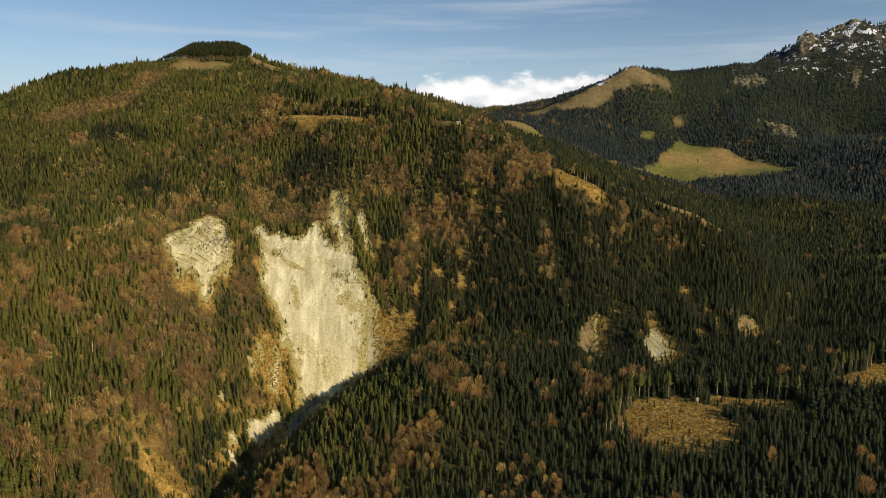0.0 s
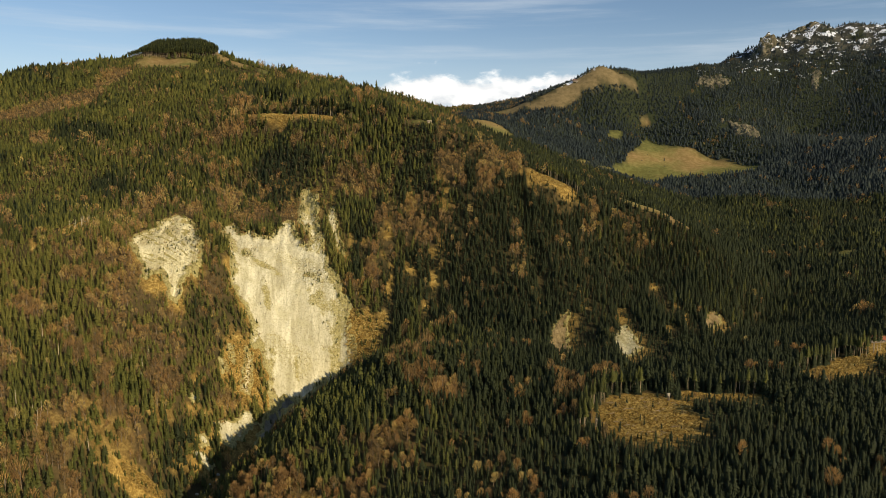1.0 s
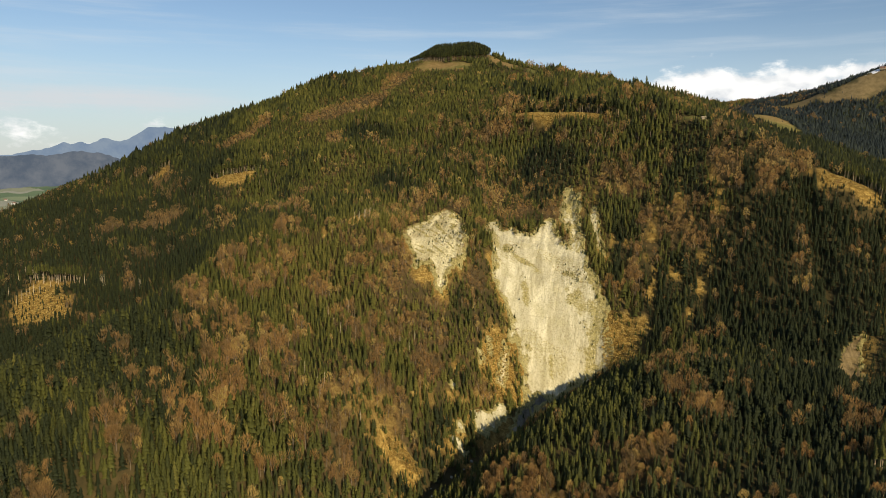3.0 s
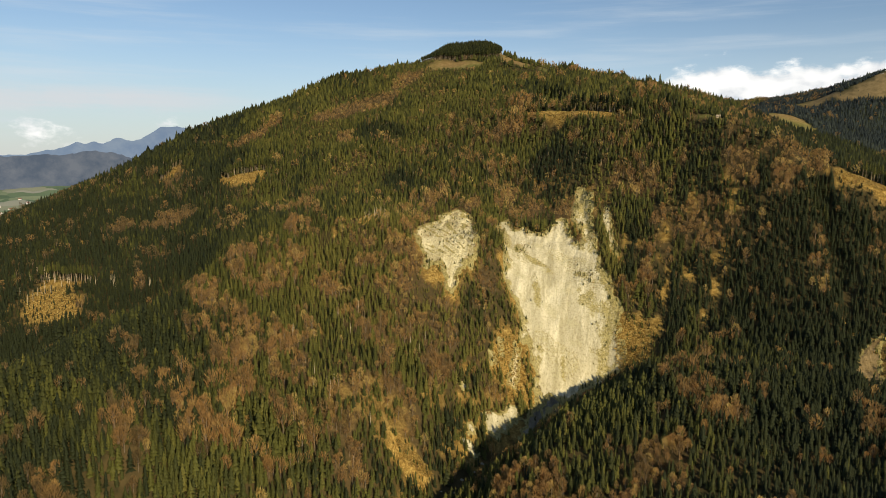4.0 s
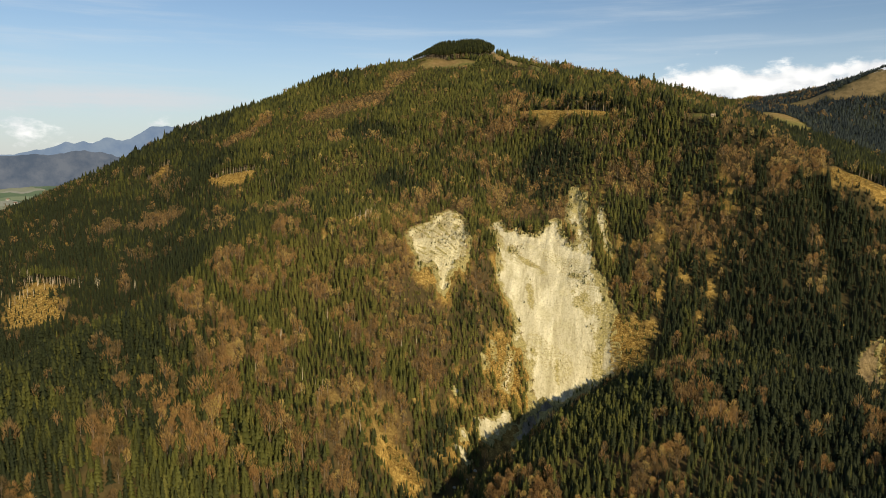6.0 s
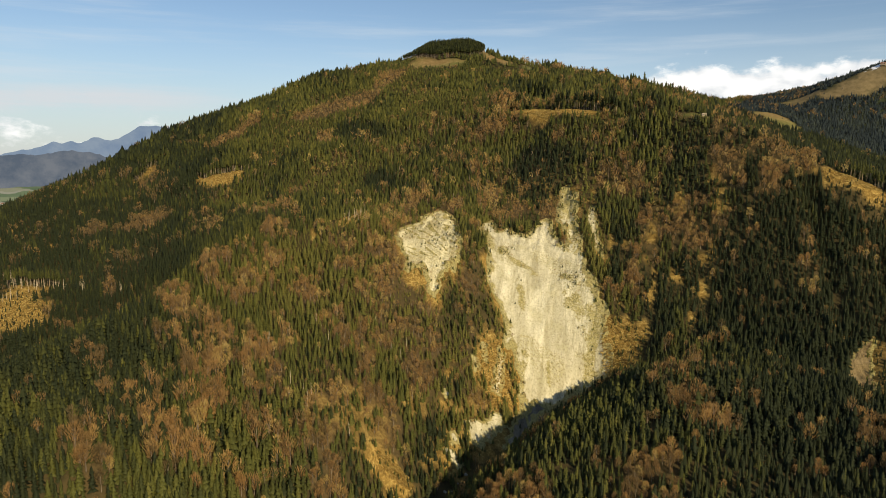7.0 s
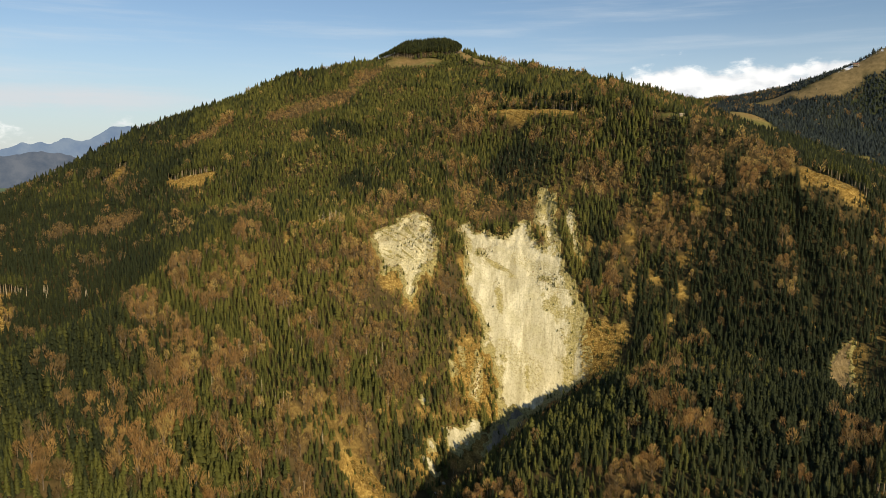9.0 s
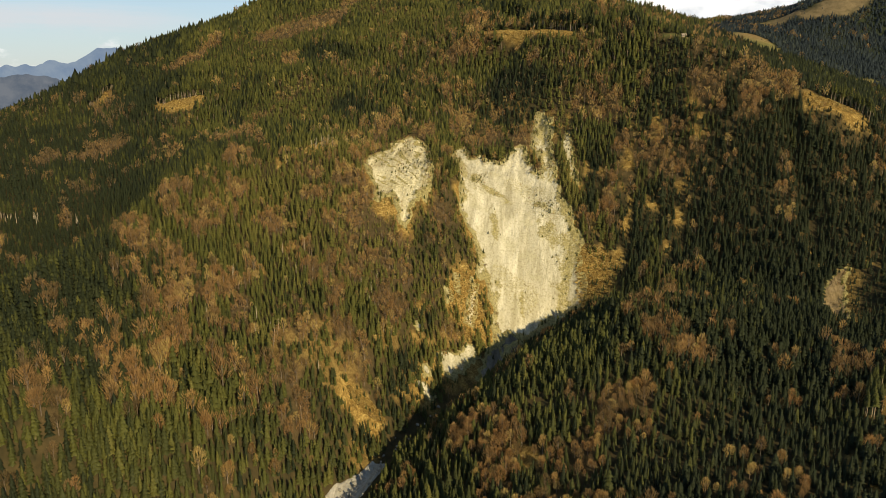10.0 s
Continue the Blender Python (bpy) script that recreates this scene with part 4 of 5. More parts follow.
BEECH_BANK = [(-377, 746, 11, 15, -8, 16), (-413, 657, 11, 27, -5, 9), (-425, 611, 12, 13, -6, 9), (-394, 916, 16, 18, -9, 21), (-462, 852, 13, 8, -8, 14), (-410, 571, 9, 12, -6, 9), (-386, 563, 11, 20, -8, 12), (-416, 538, 8, 13, -5, 7), (-377, 665, 6, 12, -11, 21), (-396, 663, 4, 12, -7, 12), (-328, 780, 12, 15, -4, 10), (-353, 640, 5, 8, -7, 13), (-339, 742, 6, 9, -5, 11)]
BEECH_ABOVE = [(-589, 1084, 23, 13, -23, 42), (-576, 1142, 21, 11, -15, 30), (-513, 1099, 19, 8, -14, 31), (-417, 1106, 35, 7, -16, 42), (-463, 1149, 20, 7, -27, 67), (-356, 1117, 14, 1, -10, 32), (-320, 1232, 18, -5, -5, 19), (-297, 1205, 13, -2, -6, 23), (-276, 1242, 29, -8, -7, 28), (-247, 1181, 29, -12, -8, 35), (-205, 1153, 16, -5, -5, 24), (-206, 1098, 12, -2, -5, 26), (-186, 1045, 7, 1, -6, 27), (-607, 1411, 38, 0, -10, 23), (-567, 1419, 24, -5, -8, 19), (-402, 1318, 15, -8, -10, 32)]
BEECH_EAST = [(-108, 1156, 24, -12, -3, 26), (-88, 1117, 15, -7, -1, 11), (-28, 1142, 34, 20, -2, 28), (-39, 1095, 27, 6, -1, 13), (-131, 1064, 18, -3, -3, 20), (-105, 1074, 15, -5, -2, 12), (-80, 1165, 23, -8, -1, 12), (-195, 1209, 13, -6, -3, 19), (-205, 1007, 10, 1, -5, 20), (-159, 1074, 8, -2, -3, 18), (12, 992, 7, 4, 0, 18), (-24, 1000, 9, -1, 0, 7)]
BEECH_TERRACE = [(-93, 692, 21, 6, -5, 37), (-62, 667, 17, 7, -2, 24), (-116, 708, 15, 0, -3, 18), (-96, 760, 24, 2, -4, 28), (-196, 640, 14, -6, -4, 14), (-198, 578, 25, -4, -5, 16), (-232, 583, 17, -12, -9, 22), (-181, 619, 10, 0, -3, 10), (-52, 699, 9, 4, -1, 11), (-116, 654, 8, 1, -2, 13)]
BEECH_STREAM = [(-496, 397, 10, 17, -6, 6), (-480, 405, 7, 16, -5, 5), (-460, 452, 13, 24, -13, 14), (-573, 561, 9, 10, -8, 8), (-422, 533, 5, 7, -9, 13), (-385, 558, 10, 16, -9, 15), (-416, 492, 5, 13, -5, 7), (-220, 567, 32, -13, -9, 24), (-188, 558, 26, -3, -7, 19), (-191, 517, 18, -4, -8, 21), (-158, 547, 13, -1, -5, 17), (-103, 584, 23, 2, -5, 26), (-127, 548, 12, 0, -8, 33), (-373, 653, 7, 14, -6, 11), (-528, 564, 9, 9, -10, 12)]
BEECH_HIGH = [(-994, 1519, 58, 100, -34, 43), (-972, 1708, 7, 89, -27, 36), (-1145, 1346, -5, 82, -20, 17), (-1152, 1269, -5, 52, -15, 11), (-760, 930, 10, 40, -14, 10), (-1054, 867, 5, 24, -26, 18), (-991, 913, 16, 45, -23, 18), (-842, 713, 9, 3, -40, 35), (-908, 1321, 18, 3, -21, 30), (-1147, 1060, -9, 26, -20, 11)]
# banks of dry grass under open woods
DRY_BANKS = [(-334, 731, 15, 20, -7, 15), (-338, 682, 10, 16, -7, 14), (-388, 636, 10, 22, -13, 23), (-412, 635, 8, 17, -15, 25), (-341, 594, 9, 11, -9, 16), (-336, 764, 16, 20, -5, 12), (-425, 596, 11, 11, -12, 18), (-447, 492, 5, 9, -15, 18), (-433, 555, 5, 6, -13, 18), (-373, 713, 9, 16, -8, 16), (-300, 820, 11, 12, -5, 13)]
# stands of dark spruce; some paint in the cloud shadow and valley shade
DARK_AND_SHADED_SPRUCE = [(-810, 540, 34, 12, -35, 24), (-790, 665, 30, 11, -25, 22), (-853, 817, 38, 8, -44, 43), (-416, 1256, 58, -18, -22, 65), (-414, 1205, 43, -7, -11, 31), (-848, 1365, 56, 16, -24, 39), (-416, 968, 8, 11, -38, 88), (-385, 862, 23, 23, -11, 24), (-356, 772, 10, 11, -11, 24), (-344, 677, 7, 13, -18, 36), (-362, 860, 11, 11, -11, 25), (-163, 962, 21, 1, -10, 55), (-238, 1062, 10, -1, -15, 63), (-73, 984, 71, -5, -9, 87), (-6, 999, 68, -1, -3, 63), (-690, 1164, 27, 14, -21, 36), (-832, 1049, 19, -2, -35, 45)]
BEECHES = BEECH_SPUR + BEECH_LOWER_WEST + BEECH_FACE + BEECH_BANK + BEECH_ABOVE + BEECH_EAST + BEECH_TERRACE + BEECH_STREAM + BEECH_HIGH


def stands(specs, x, y):
    """1 within a list of ovals, 0 well outside, with frayed rims."""
    x, y = np.asarray(x, float), np.asarray(y, float)
    v = np.full(x.shape, -9.0)
    fray = 5.0 * wave(x, y, 22, 57) + 4.0 * wave(x, y, 9, 58)
    for spec in specs:
        size = 0.5 * (math.hypot(*spec[2:4]) + math.hypot(*spec[4:6]))
        v = np.maximum(v, oval(spec, x, y) + fray / size)
    return step(v, -0.25, 0.2)


def brownness(x, y):
    v = 0.30 * wave(x, y, 90, 51) + 0.50 * wave(x, y, 30, 52) + 0.45 * wave(x, y, 13, 53) - 0.20
    v = v + 0.62 * stands(BEECHES, x, y) + 0.7 * stands(BEECH_HIGH, x, y)
    v = v + 0.10 * step(x, -640, -560) * (1 - step(x, -330, -250)) - 0.12 * step(x, -240, -180) * (1 - step(y, 980, 1050)) - 0.10 * step(x, -120, 0)
    v = v - 0.15 * step(-x, 690, 740) * step(y, 500, 600) - 0.22 * step(-x, 380, 430) * (1 - step(y, 520, 640))
    return v - 0.18 * step(x, -20, 120) - 0.04 * step(y, 1200, 1450)


build_ground()


def plant(r0, r1, gap, **sector):
    x, y = lattice(r0, r1, gap, **sector)
    bare = (opening(x, y, OPENINGS) > -0.05) | (grazed(x, y) > 0.0)
    for down in (0, 6, 12, 18, 24):  # the debris fans out below each slip
        bare |= slip(x - 0.4 * down, y + 0.9 * down) > 2.0
    bare |= opening(x - 3, y + 8, OPENINGS) > 0.05
    for down in (12,):  # wide fore-lands of the high clearings
        px, py = x - 0.4 * down, y + 0.9 * down
        bare |= (py > 1240) & (np.maximum(opening(px, py, OPENINGS), opening(px, py, PASTURES)) > 0.1)
    bare |= opening(x - 9, y + 22, {0: OPENINGS["bench_clearing"]}) > 0.1
    bare |= inside(SUMMIT_STAND, x, y) > -3
    sparse = (opening(x, y, OPENINGS) > -0.5) & (rng.random(x.size) < 0.25)
    high = relief(x, y)
    crags = (high > 500) & (x > 380) & (rng.random(x.size) < 0.05 + 0.72 * step(high, 600, 760))
    for spec, *_ in CRAGS:
        crags |= (oval(spec, x, y) + 0.4 * wave(x, y, 25, 70) > 0.0) & (rng.random(x.size) < 0.72)
    fields = (step(-x - 0.25 * y, 1500, 1750) * step(y, 300, 1000) > rng.random(x.size) * 0.9)
    gaps = (glade(x, y) > 0) | ((stands(DRY_BANKS, x, y) > 0.4) & (rng.random(x.size) < 0.35)) | (wave(x, y, 33, 55) + 0.6 * wave(x, y, 12, 56) > 1.1)
    side = {k: OPENINGS[k] for k in ("slide_west_slope", "west_valley_clearing", "grass_gully", "brown_clearing")}
    odds = np.where(opening(x, y, side) > -0.3, 0.55, np.where(slip(x, y) > -40, 0.4, np.where(opening(x, y, {0: OPENINGS["slide_east_slope"]}) > -0.2, 0.6, 0.05))) * np.where(grazed(x, y) > 0, 0.12, 1.0) * np.where(slip(x, y) > -12, 1.5, 1.0)
    shrub = (slip(x, y) < -3) & (inside(GULLY, x, y) < -4) & (rng.random(x.size) < odds)
    gaps &= rng.random(x.size) < 0.72
    gaps |= (oval((-690, 1875, 105, -50, 30, 60), x, y) > 0) & (rng.random(x.size) < 0.6)  # scattered trees on the open ridge
    keep = (~(bare | sparse | crags | fields | gaps) | (shrub & bare)) & (inside(GULLY, x, y) < -3 + 5 * wave(x, y, 15, 34))
    x, y, bare = x[keep], y[keep], bare[keep]
    fore = np.zeros(x.shape, bool)  # low young growth on the lower rims of the open places
    for down in (9, 18, 27, 36):
        px, py = x - 0.12 * down, y + down
        fore |= ((opening(px, py, {**{k: v for k, v in OPENINGS.items() if k not in ("grass_gully", "slide_west_slope")}, **GLADES, **GLADES_LOW}) > 0.05) & (py < 1240)) | ((slip(px, py) > 1) & (px > 0))
    for down in (5, 10, 15):
        fore |= (slip(x - 0.74 * down, y + 0.67 * down) > 1) & (y > 840)
    for down in (8, 16, 24, 32, 40, 48):  # and on their sunny side
        fore |= (slip(x - 0.74 * down, y + 0.67 * down) > 1) & (x > 0)
        fore |= (inside(GULLY_BED, x - 0.74 * down, y + 0.67 * down) > 0) & (down < 28)
    low = np.where(bare, rng.uniform(0.25, 0.6, x.size), np.where(fore, rng.uniform(0.35, 0.65, x.size), 1.0))
    return x, y, relief(x, y), low * (1 - 0.25 * step(y, 2150, 2400) * step(x, -100, 250))


def spots_of(x, y, z, tall, spread, tint):
    n = len(x)
    return np.stack([x, y, z, tall, spread, rng.uniform(0, 6.28, n), np.clip(tint, 0, 1)], -1)


def grow(r0, r1, gap, hidden=None, stems=None):
    """Spruce and beech spots of one belt of the woods."""
    x, y, z, low = plant(r0, r1, gap)
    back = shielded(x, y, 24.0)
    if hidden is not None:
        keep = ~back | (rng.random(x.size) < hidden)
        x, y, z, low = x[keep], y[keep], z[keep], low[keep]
    brown = brownness(x, y) + rng.normal(0, 0.24, x.size) > 0.27
    brown &= ~((low < 0.62) & (rng.random(x.size) < 0.6))
    keep = ~(brown & (rng.random(x.size) < 0.22) & (y < 1250) & ((x < -330) | (y < 900)))  # broad crowns stand further apart
    x, y, z, low, brown = x[keep], y[keep], z[keep], low[keep], brown[keep]
    stand = 0.5 + 0.5 * wave(x, y, 90, 61)
    tall = 8.5 + 5 * stand + 5 * step(x, -300, -240) * (1 - step(x, -120, 0) * 0.5) * (1 - step(y, 700, 900)) * step(y, 590, 660) + 7 * step(-x, 380, 420) * (1 - step(y, 480, 600)) + rng.normal(0, 2.6, x.size)
    tall = tall * np.where(rng.random(x.size) < 0.07, 1.25, 1.0)
    crest = step(x, -640, -580) * (1 - step(x, -120, -40)) * step(y, 1450, 1520) * (1 - step(y, 1950, 2000))
    crest = np.maximum(crest, 0.6 * step(-x, 1020, 1100) * step(y, 1000, 1200))
    cell = wave(x + 25 * wave(x, y, 60, 68), y, 130, 67) * (1 - step(x, -300, -200)) * step(y, 1000, 1100)
    old = step(cell, 0.02, 0.10) - 0.6 * step(-cell, 0.1, 0.2)  # stands of one age, with clear edges
    tall = tall * (1 + 0.3 * old)
    tall = tall * (1 - 0.45 * step(oval((-890, 1800, 130, 0, 0, 60), x, y), -0.3, 0.2))
    tall = tall * (1 - 0.4 * step(oval((-700, 1840, 120, -50, -20, 60), x, y), -0.2, 0.2) * (rng.random(x.size) < 0.8))
    tall = np.clip(tall, 5, 28) * low * (1 + 0.5 * crest)
    # regional offsets also put slope shade and lens fall-off into the needle colour
    tint = 0.44 - 0.10 * old - 0.15 * crest - 0.34 * step(-x - 0.8 * y, 60, 200) - 0.14 * step(x, -300, -240) * (1 - step(y, 880, 960)) - 0.22 * step(-x, 730, 800) * (1 - step(y, 900, 1050)) - 0.60 * step(x, -150 - 120 * step(y, 950, 1050), 60 - 80 * step(y, 950, 1050)) + 0.16 * step(y, 1120, 1450) + 0.42 * (x > -640) * (x < -240) * step(y, 640, 800) * (1 - step(y, 1000, 1150)) + 0.2 * wave(x, y, 55, 62) - 0.5 * stands(DARK_AND_SHADED_SPRUCE, x, y) + rng.normal(0, 0.22, x.size)
    s, b = ~brown, brown
    if stems is not None:
        t = s & (old > 0.9) & (rng.random(x.size) < 0.3)
        stems.append(spots_of(x[t], y[t], z[t], tall[t] * 1.1, rng.uniform(0.9, 1.25, t.sum()), tint[t]))
        s &= ~t
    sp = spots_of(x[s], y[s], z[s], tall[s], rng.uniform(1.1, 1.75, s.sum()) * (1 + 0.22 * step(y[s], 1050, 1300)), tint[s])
    # near-west beeches take the same lens fall-off as a darker tint
    be = spots_of(x[b], y[b], z[b], tall[b] * 1.12, rng.uniform(1.0, 1.45, b.sum()), 0.58 + 0.25 * wave(x[b], y[b], 45, 63) - 0.45 * step(-x[b] - 0.8 * y[b], 60, 200) - 0.08 * step(x[b], -250, -100) - 0.12 * step(y[b], 1300, 1400) + rng.normal(0, 0.3, b.sum()))
    return sp, be


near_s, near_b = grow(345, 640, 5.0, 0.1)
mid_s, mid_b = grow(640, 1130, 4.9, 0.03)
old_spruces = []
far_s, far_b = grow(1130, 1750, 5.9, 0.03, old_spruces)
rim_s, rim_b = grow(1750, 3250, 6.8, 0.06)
wide_s, wide_b = grow(60, 345, 14.0)


def order(spots):
    return spots[np.argsort(np.hypot(spots[:, 0] + 60, spots[:, 1] - 60))]


near_s, near_b = order(near_s), order(near_b)
ONE = 280
wood("spruce_forest", SPRUCE_NEAR, near_s[ONE:], [M_NEEDLE, M_BARK], "dense dark green spruce wood over the valley terrace", "forest")
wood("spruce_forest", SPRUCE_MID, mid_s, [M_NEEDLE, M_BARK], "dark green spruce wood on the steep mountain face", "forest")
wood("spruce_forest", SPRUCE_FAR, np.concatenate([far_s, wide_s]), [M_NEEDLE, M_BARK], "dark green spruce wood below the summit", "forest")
wood("spruce_stand", SPRUCE_TALL, np.concatenate(old_spruces), [M_NEEDLE, M_STEM], "old spruces with bare stems on the upper slope", "forest")
near_rim = rim_s[:, 0] < -150
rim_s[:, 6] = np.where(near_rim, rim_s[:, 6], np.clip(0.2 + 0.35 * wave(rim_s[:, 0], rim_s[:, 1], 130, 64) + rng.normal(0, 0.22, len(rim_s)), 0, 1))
wood("spruce_forest", SPRUCE_TINY, rim_s[near_rim], [M_NEEDLE, M_BARK], "dark green spruce wood round the summit", "forest")
wood("spruce_forest", SPRUCE_TINY, rim_s[~near_rim], [M_NEEDLE_HAZY, M_BARK], "far dark spruce wood on the high slopes", "forest")
wood("beech_wood", BEECH_NEAR, near_b[ONE:], [M_TWIG, M_BEECH], "leafless reddish brown beech wood above the gully", "forest")
wood("beech_wood", BEECH_MID, mid_b, [M_TWIG, M_BEECH], "leafless reddish brown beeches among spruces", "forest")
wood("beech_wood", BEECH_FAR, np.concatenate([far_b, rim_b, wide_b]), [M_TWIG, M_BEECH], "leafless brown beeches below the summit", "forest")


def edge_stand(key, reach, low, high, label, tall=(20, 27), gap=4.6, side=-1.0, tone=0.35):
    """Tall spruces with bare lit stems along the upper rim of an opening."""
    spec = {**OPENINGS, **PASTURES}[key]
    cx, cy, ux, uy, vx, vy = spec
    size = 1.9 * max(math.hypot(ux, uy), math.hypot(vx, vy)) + reach
    n = np.arange(-size, size, gap)
    x, y = np.meshgrid(n, n)
    x, y = cx + x.ravel() + rng.uniform(-1.6, 1.6, x.size), cy + y.ravel() + rng.uniform(-1.6, 1.6, x.size)
    d = ux * vy - uy * vx
    a, up = ((x - cx) * vy - (y - cy) * vx) / d, ((y - cy) * ux - (x - cx) * uy) / d
    o = opening(x, y, {key: spec})
    k = (o < -0.06) & (o > -0.06 - reach / (0.5 * (math.hypot(ux, uy) + math.hypot(vx, vy)))) & (up > side) & (a > low) & (a < high) & (slip(x, y) < -2)
    x, y = x[k], y[k]
    z = relief(x, y)
    return wood("spruce_stand", SPRUCE_TALL, spots_of(x, y, z, rng.uniform(*tall, x.size), rng.uniform(0.9, 1.25, x.size), tone + rng.normal(0, 0.15, x.size)),
                [M_NEEDLE, M_STEM], label, "forest")


edge_stand("bench_clearing", 26, 0.1, 1.3, "tall spruces with bare stems above a grassy clearing", (30, 38), side=0.2, tone=0.12)
edge_stand("clearcut", 16, -1.4, -0.2, "tall spruces with bare lit stems beside a felled clearing", side=-0.4)
edge_stand("clearcut_back", 14, -1.1, 1.2, "tall spruces with bare stems behind a felled clearing", side=0.3)
edge_stand("west_clearing_a", 14, -1.2, 1.2, "tall spruces with bare stems above a bright clearing", side=0.1)
edge_stand("west_clearing_b", 10, -1.2, 1.2, "tall spruces with bare stems above a brown clearing", side=0.1)
edge_stand("west_valley_bench", 20, -1.5, 1.4, "tall spruces with bare stems above a valley clearing", side=0.1)
edge_stand("ledge_clearing", 14, -0.2, 1.4, "tall spruces with bare stems on a grassy ledge", side=-0.3)
edge_stand("clearcut_east", 14, -1.2, 1.2, "tall spruces with bare stems above the valley floor", side=0.2)
def summit_stand():
    """The close-set copse on the summit, its bare stems showing along the meadow."""
    n = np.arange(0, 300, 4.6)
    x, y = np.meshgrid(-1085 + n, 1895 + n)
    x, y = x.ravel() + rng.uniform(-1.5, 1.5, x.size), y.ravel() + rng.uniform(-1.5, 1.5, x.size)
    k = inside(SUMMIT_STAND, x, y) + 3 * wave(x, y, 14, 66) > 0
    x, y = x[k], y[k]
    return wood("spruce_stand", SPRUCE_TALL, spots_of(x, y, relief(x, y), rng.uniform(24, 30, x.size) * (0.5 + 0.5 * step(x, -1060, -960)) * (0.75 + 0.25 * step(-x, 800, 850)), rng.uniform(0.95, 1.3, x.size), 0.1 + rng.normal(0, 0.12, x.size)),
                [M_NEEDLE, M_STEM], "dense tall spruce stand on the summit", "forest")


summit_stand()


def scar_shrubs():
    x, y = lattice(600, 1300, 3.6)
    d = slip(x, y)
    k = d > 0.5
    x, y, d = x[k], y[k], d[k]
    weed = np.full(x.shape, -1.0)
    for spec in WEEDS:
        weed = np.maximum(weed, oval(spec, x, y))
    odds = 0.12 * step(weed, -0.3, 0.5) + 0.5 * step(np.maximum(oval(WEEDS[0], x, y), oval(WEEDS[2], x, y)), -0.2, 0.4) * 1.6 + 0.5 * (1 - step(d, 1, 10)) * (1 + (y > 1030)) + 0.24 * (x < -425) * (y > 930) + 0.05 * (x < -425) + 0.008
    k = rng.random(x.size) < odds
    x, y = x[k], y[k]
    z = relief(x, y) - 1.6
    h = rng.uniform(1.6, 4.2, x.size) * np.where(d[k] < 6, 1.7, 1.0)
    s = rng.random(x.size) < 0.6
    wood("scar_shrubs", SPRUCE_FAR, spots_of(x[s], y[s], z[s], h[s], rng.uniform(1.3, 2.2, s.sum()), rng.random(s.sum())), [M_NEEDLE, M_BARK], "young spruces on the bare marl scars", "shrubs")
    s = ~s
    wood("scar_shrubs", BEECH_FAR, spots_of(x[s], y[s], z[s], h[s], rng.uniform(1.3, 2.0, s.sum()), rng.random(s.sum())), [M_TWIG, M_BEECH], "leafless shrubs on the bare marl scars", "shrubs")


scar_shrubs()


def part(name, shape, slot, mat, parent):
    v, f, s = shape
    f = f[s == slot]
    used, g = np.unique(f, return_inverse=True)
    ob = new(name, mesh_of(name, v[used], g.reshape(-1, 3), [mat]))
    ob.parent = parent
    return ob


def single_trees(name, shapes, spots, mats, label, group):
    models = []
    for k, shape in enumerate(shapes):
        x, y, z, h, w, turn, _ = spots[k]
        top = new(name)
        part("crown", shape, 0, mats[0], top)
        part("trunk", shape, 1, mats[1], top)
        top.empty_display_size = 1
        top.matrix_basis = Matrix.LocRotScale((x, y, z), Euler((0, 0, turn)), (h * w, h * w, h))
        tagged(top, label, "tree", group)
        models.append(top)
    for k in range(len(shapes), len(spots)):
        x, y, z, h, w, turn, _ = spots[k]
        made = copy_thing(models[k % len(shapes)], Matrix.Identity(4))
        made.matrix_basis = Matrix.LocRotScale((x, y, z), Euler((0, 0, turn)), (h * w, h * w, h))


rng2 = np.random.default_rng(9)
single_trees("spruce", [spruce_shape(rng2, 11, 6, 1.05) for _ in range(6)], near_s[:ONE], [M_NEEDLE_NEAR, M_BARK], "tall dark green spruce in the valley wood", "spruces of the valley wood")
single_trees("beech", [beech_shape(rng2, 9, 340, 0.26, girth=0.6) for _ in range(6)], near_b[:ONE], [M_TWIG_NEAR, M_BEECH], "leafless reddish brown beech in the valley wood", "beeches of the valley wood")


# ---- small things ----
def box(v, f, lo, hi):
    n = len(v)
    v += [(x, y, z) for z in (lo[2], hi[2]) for y in (lo[1], hi[1]) for x in (lo[0], hi[0])]
    f += [(n, n + 2, n + 3, n + 1), (n + 4, n + 5, n + 7, n + 6), (n, n + 1, n + 5, n + 4), (n + 2, n + 6, n + 7, n + 3), (n, n + 4, n + 6, n + 2), (n + 1, n + 3, n + 7, n + 5)]


def piece(name, v, f, mat, parent, label=""):
    me = bpy.data.meshes.new(name)
    me.from_pydata(v, [], f)
    me.materials.append(mat)
    ob = new(name, me)
    ob.parent = parent
    if label:
        tagged(ob, label)
    return ob


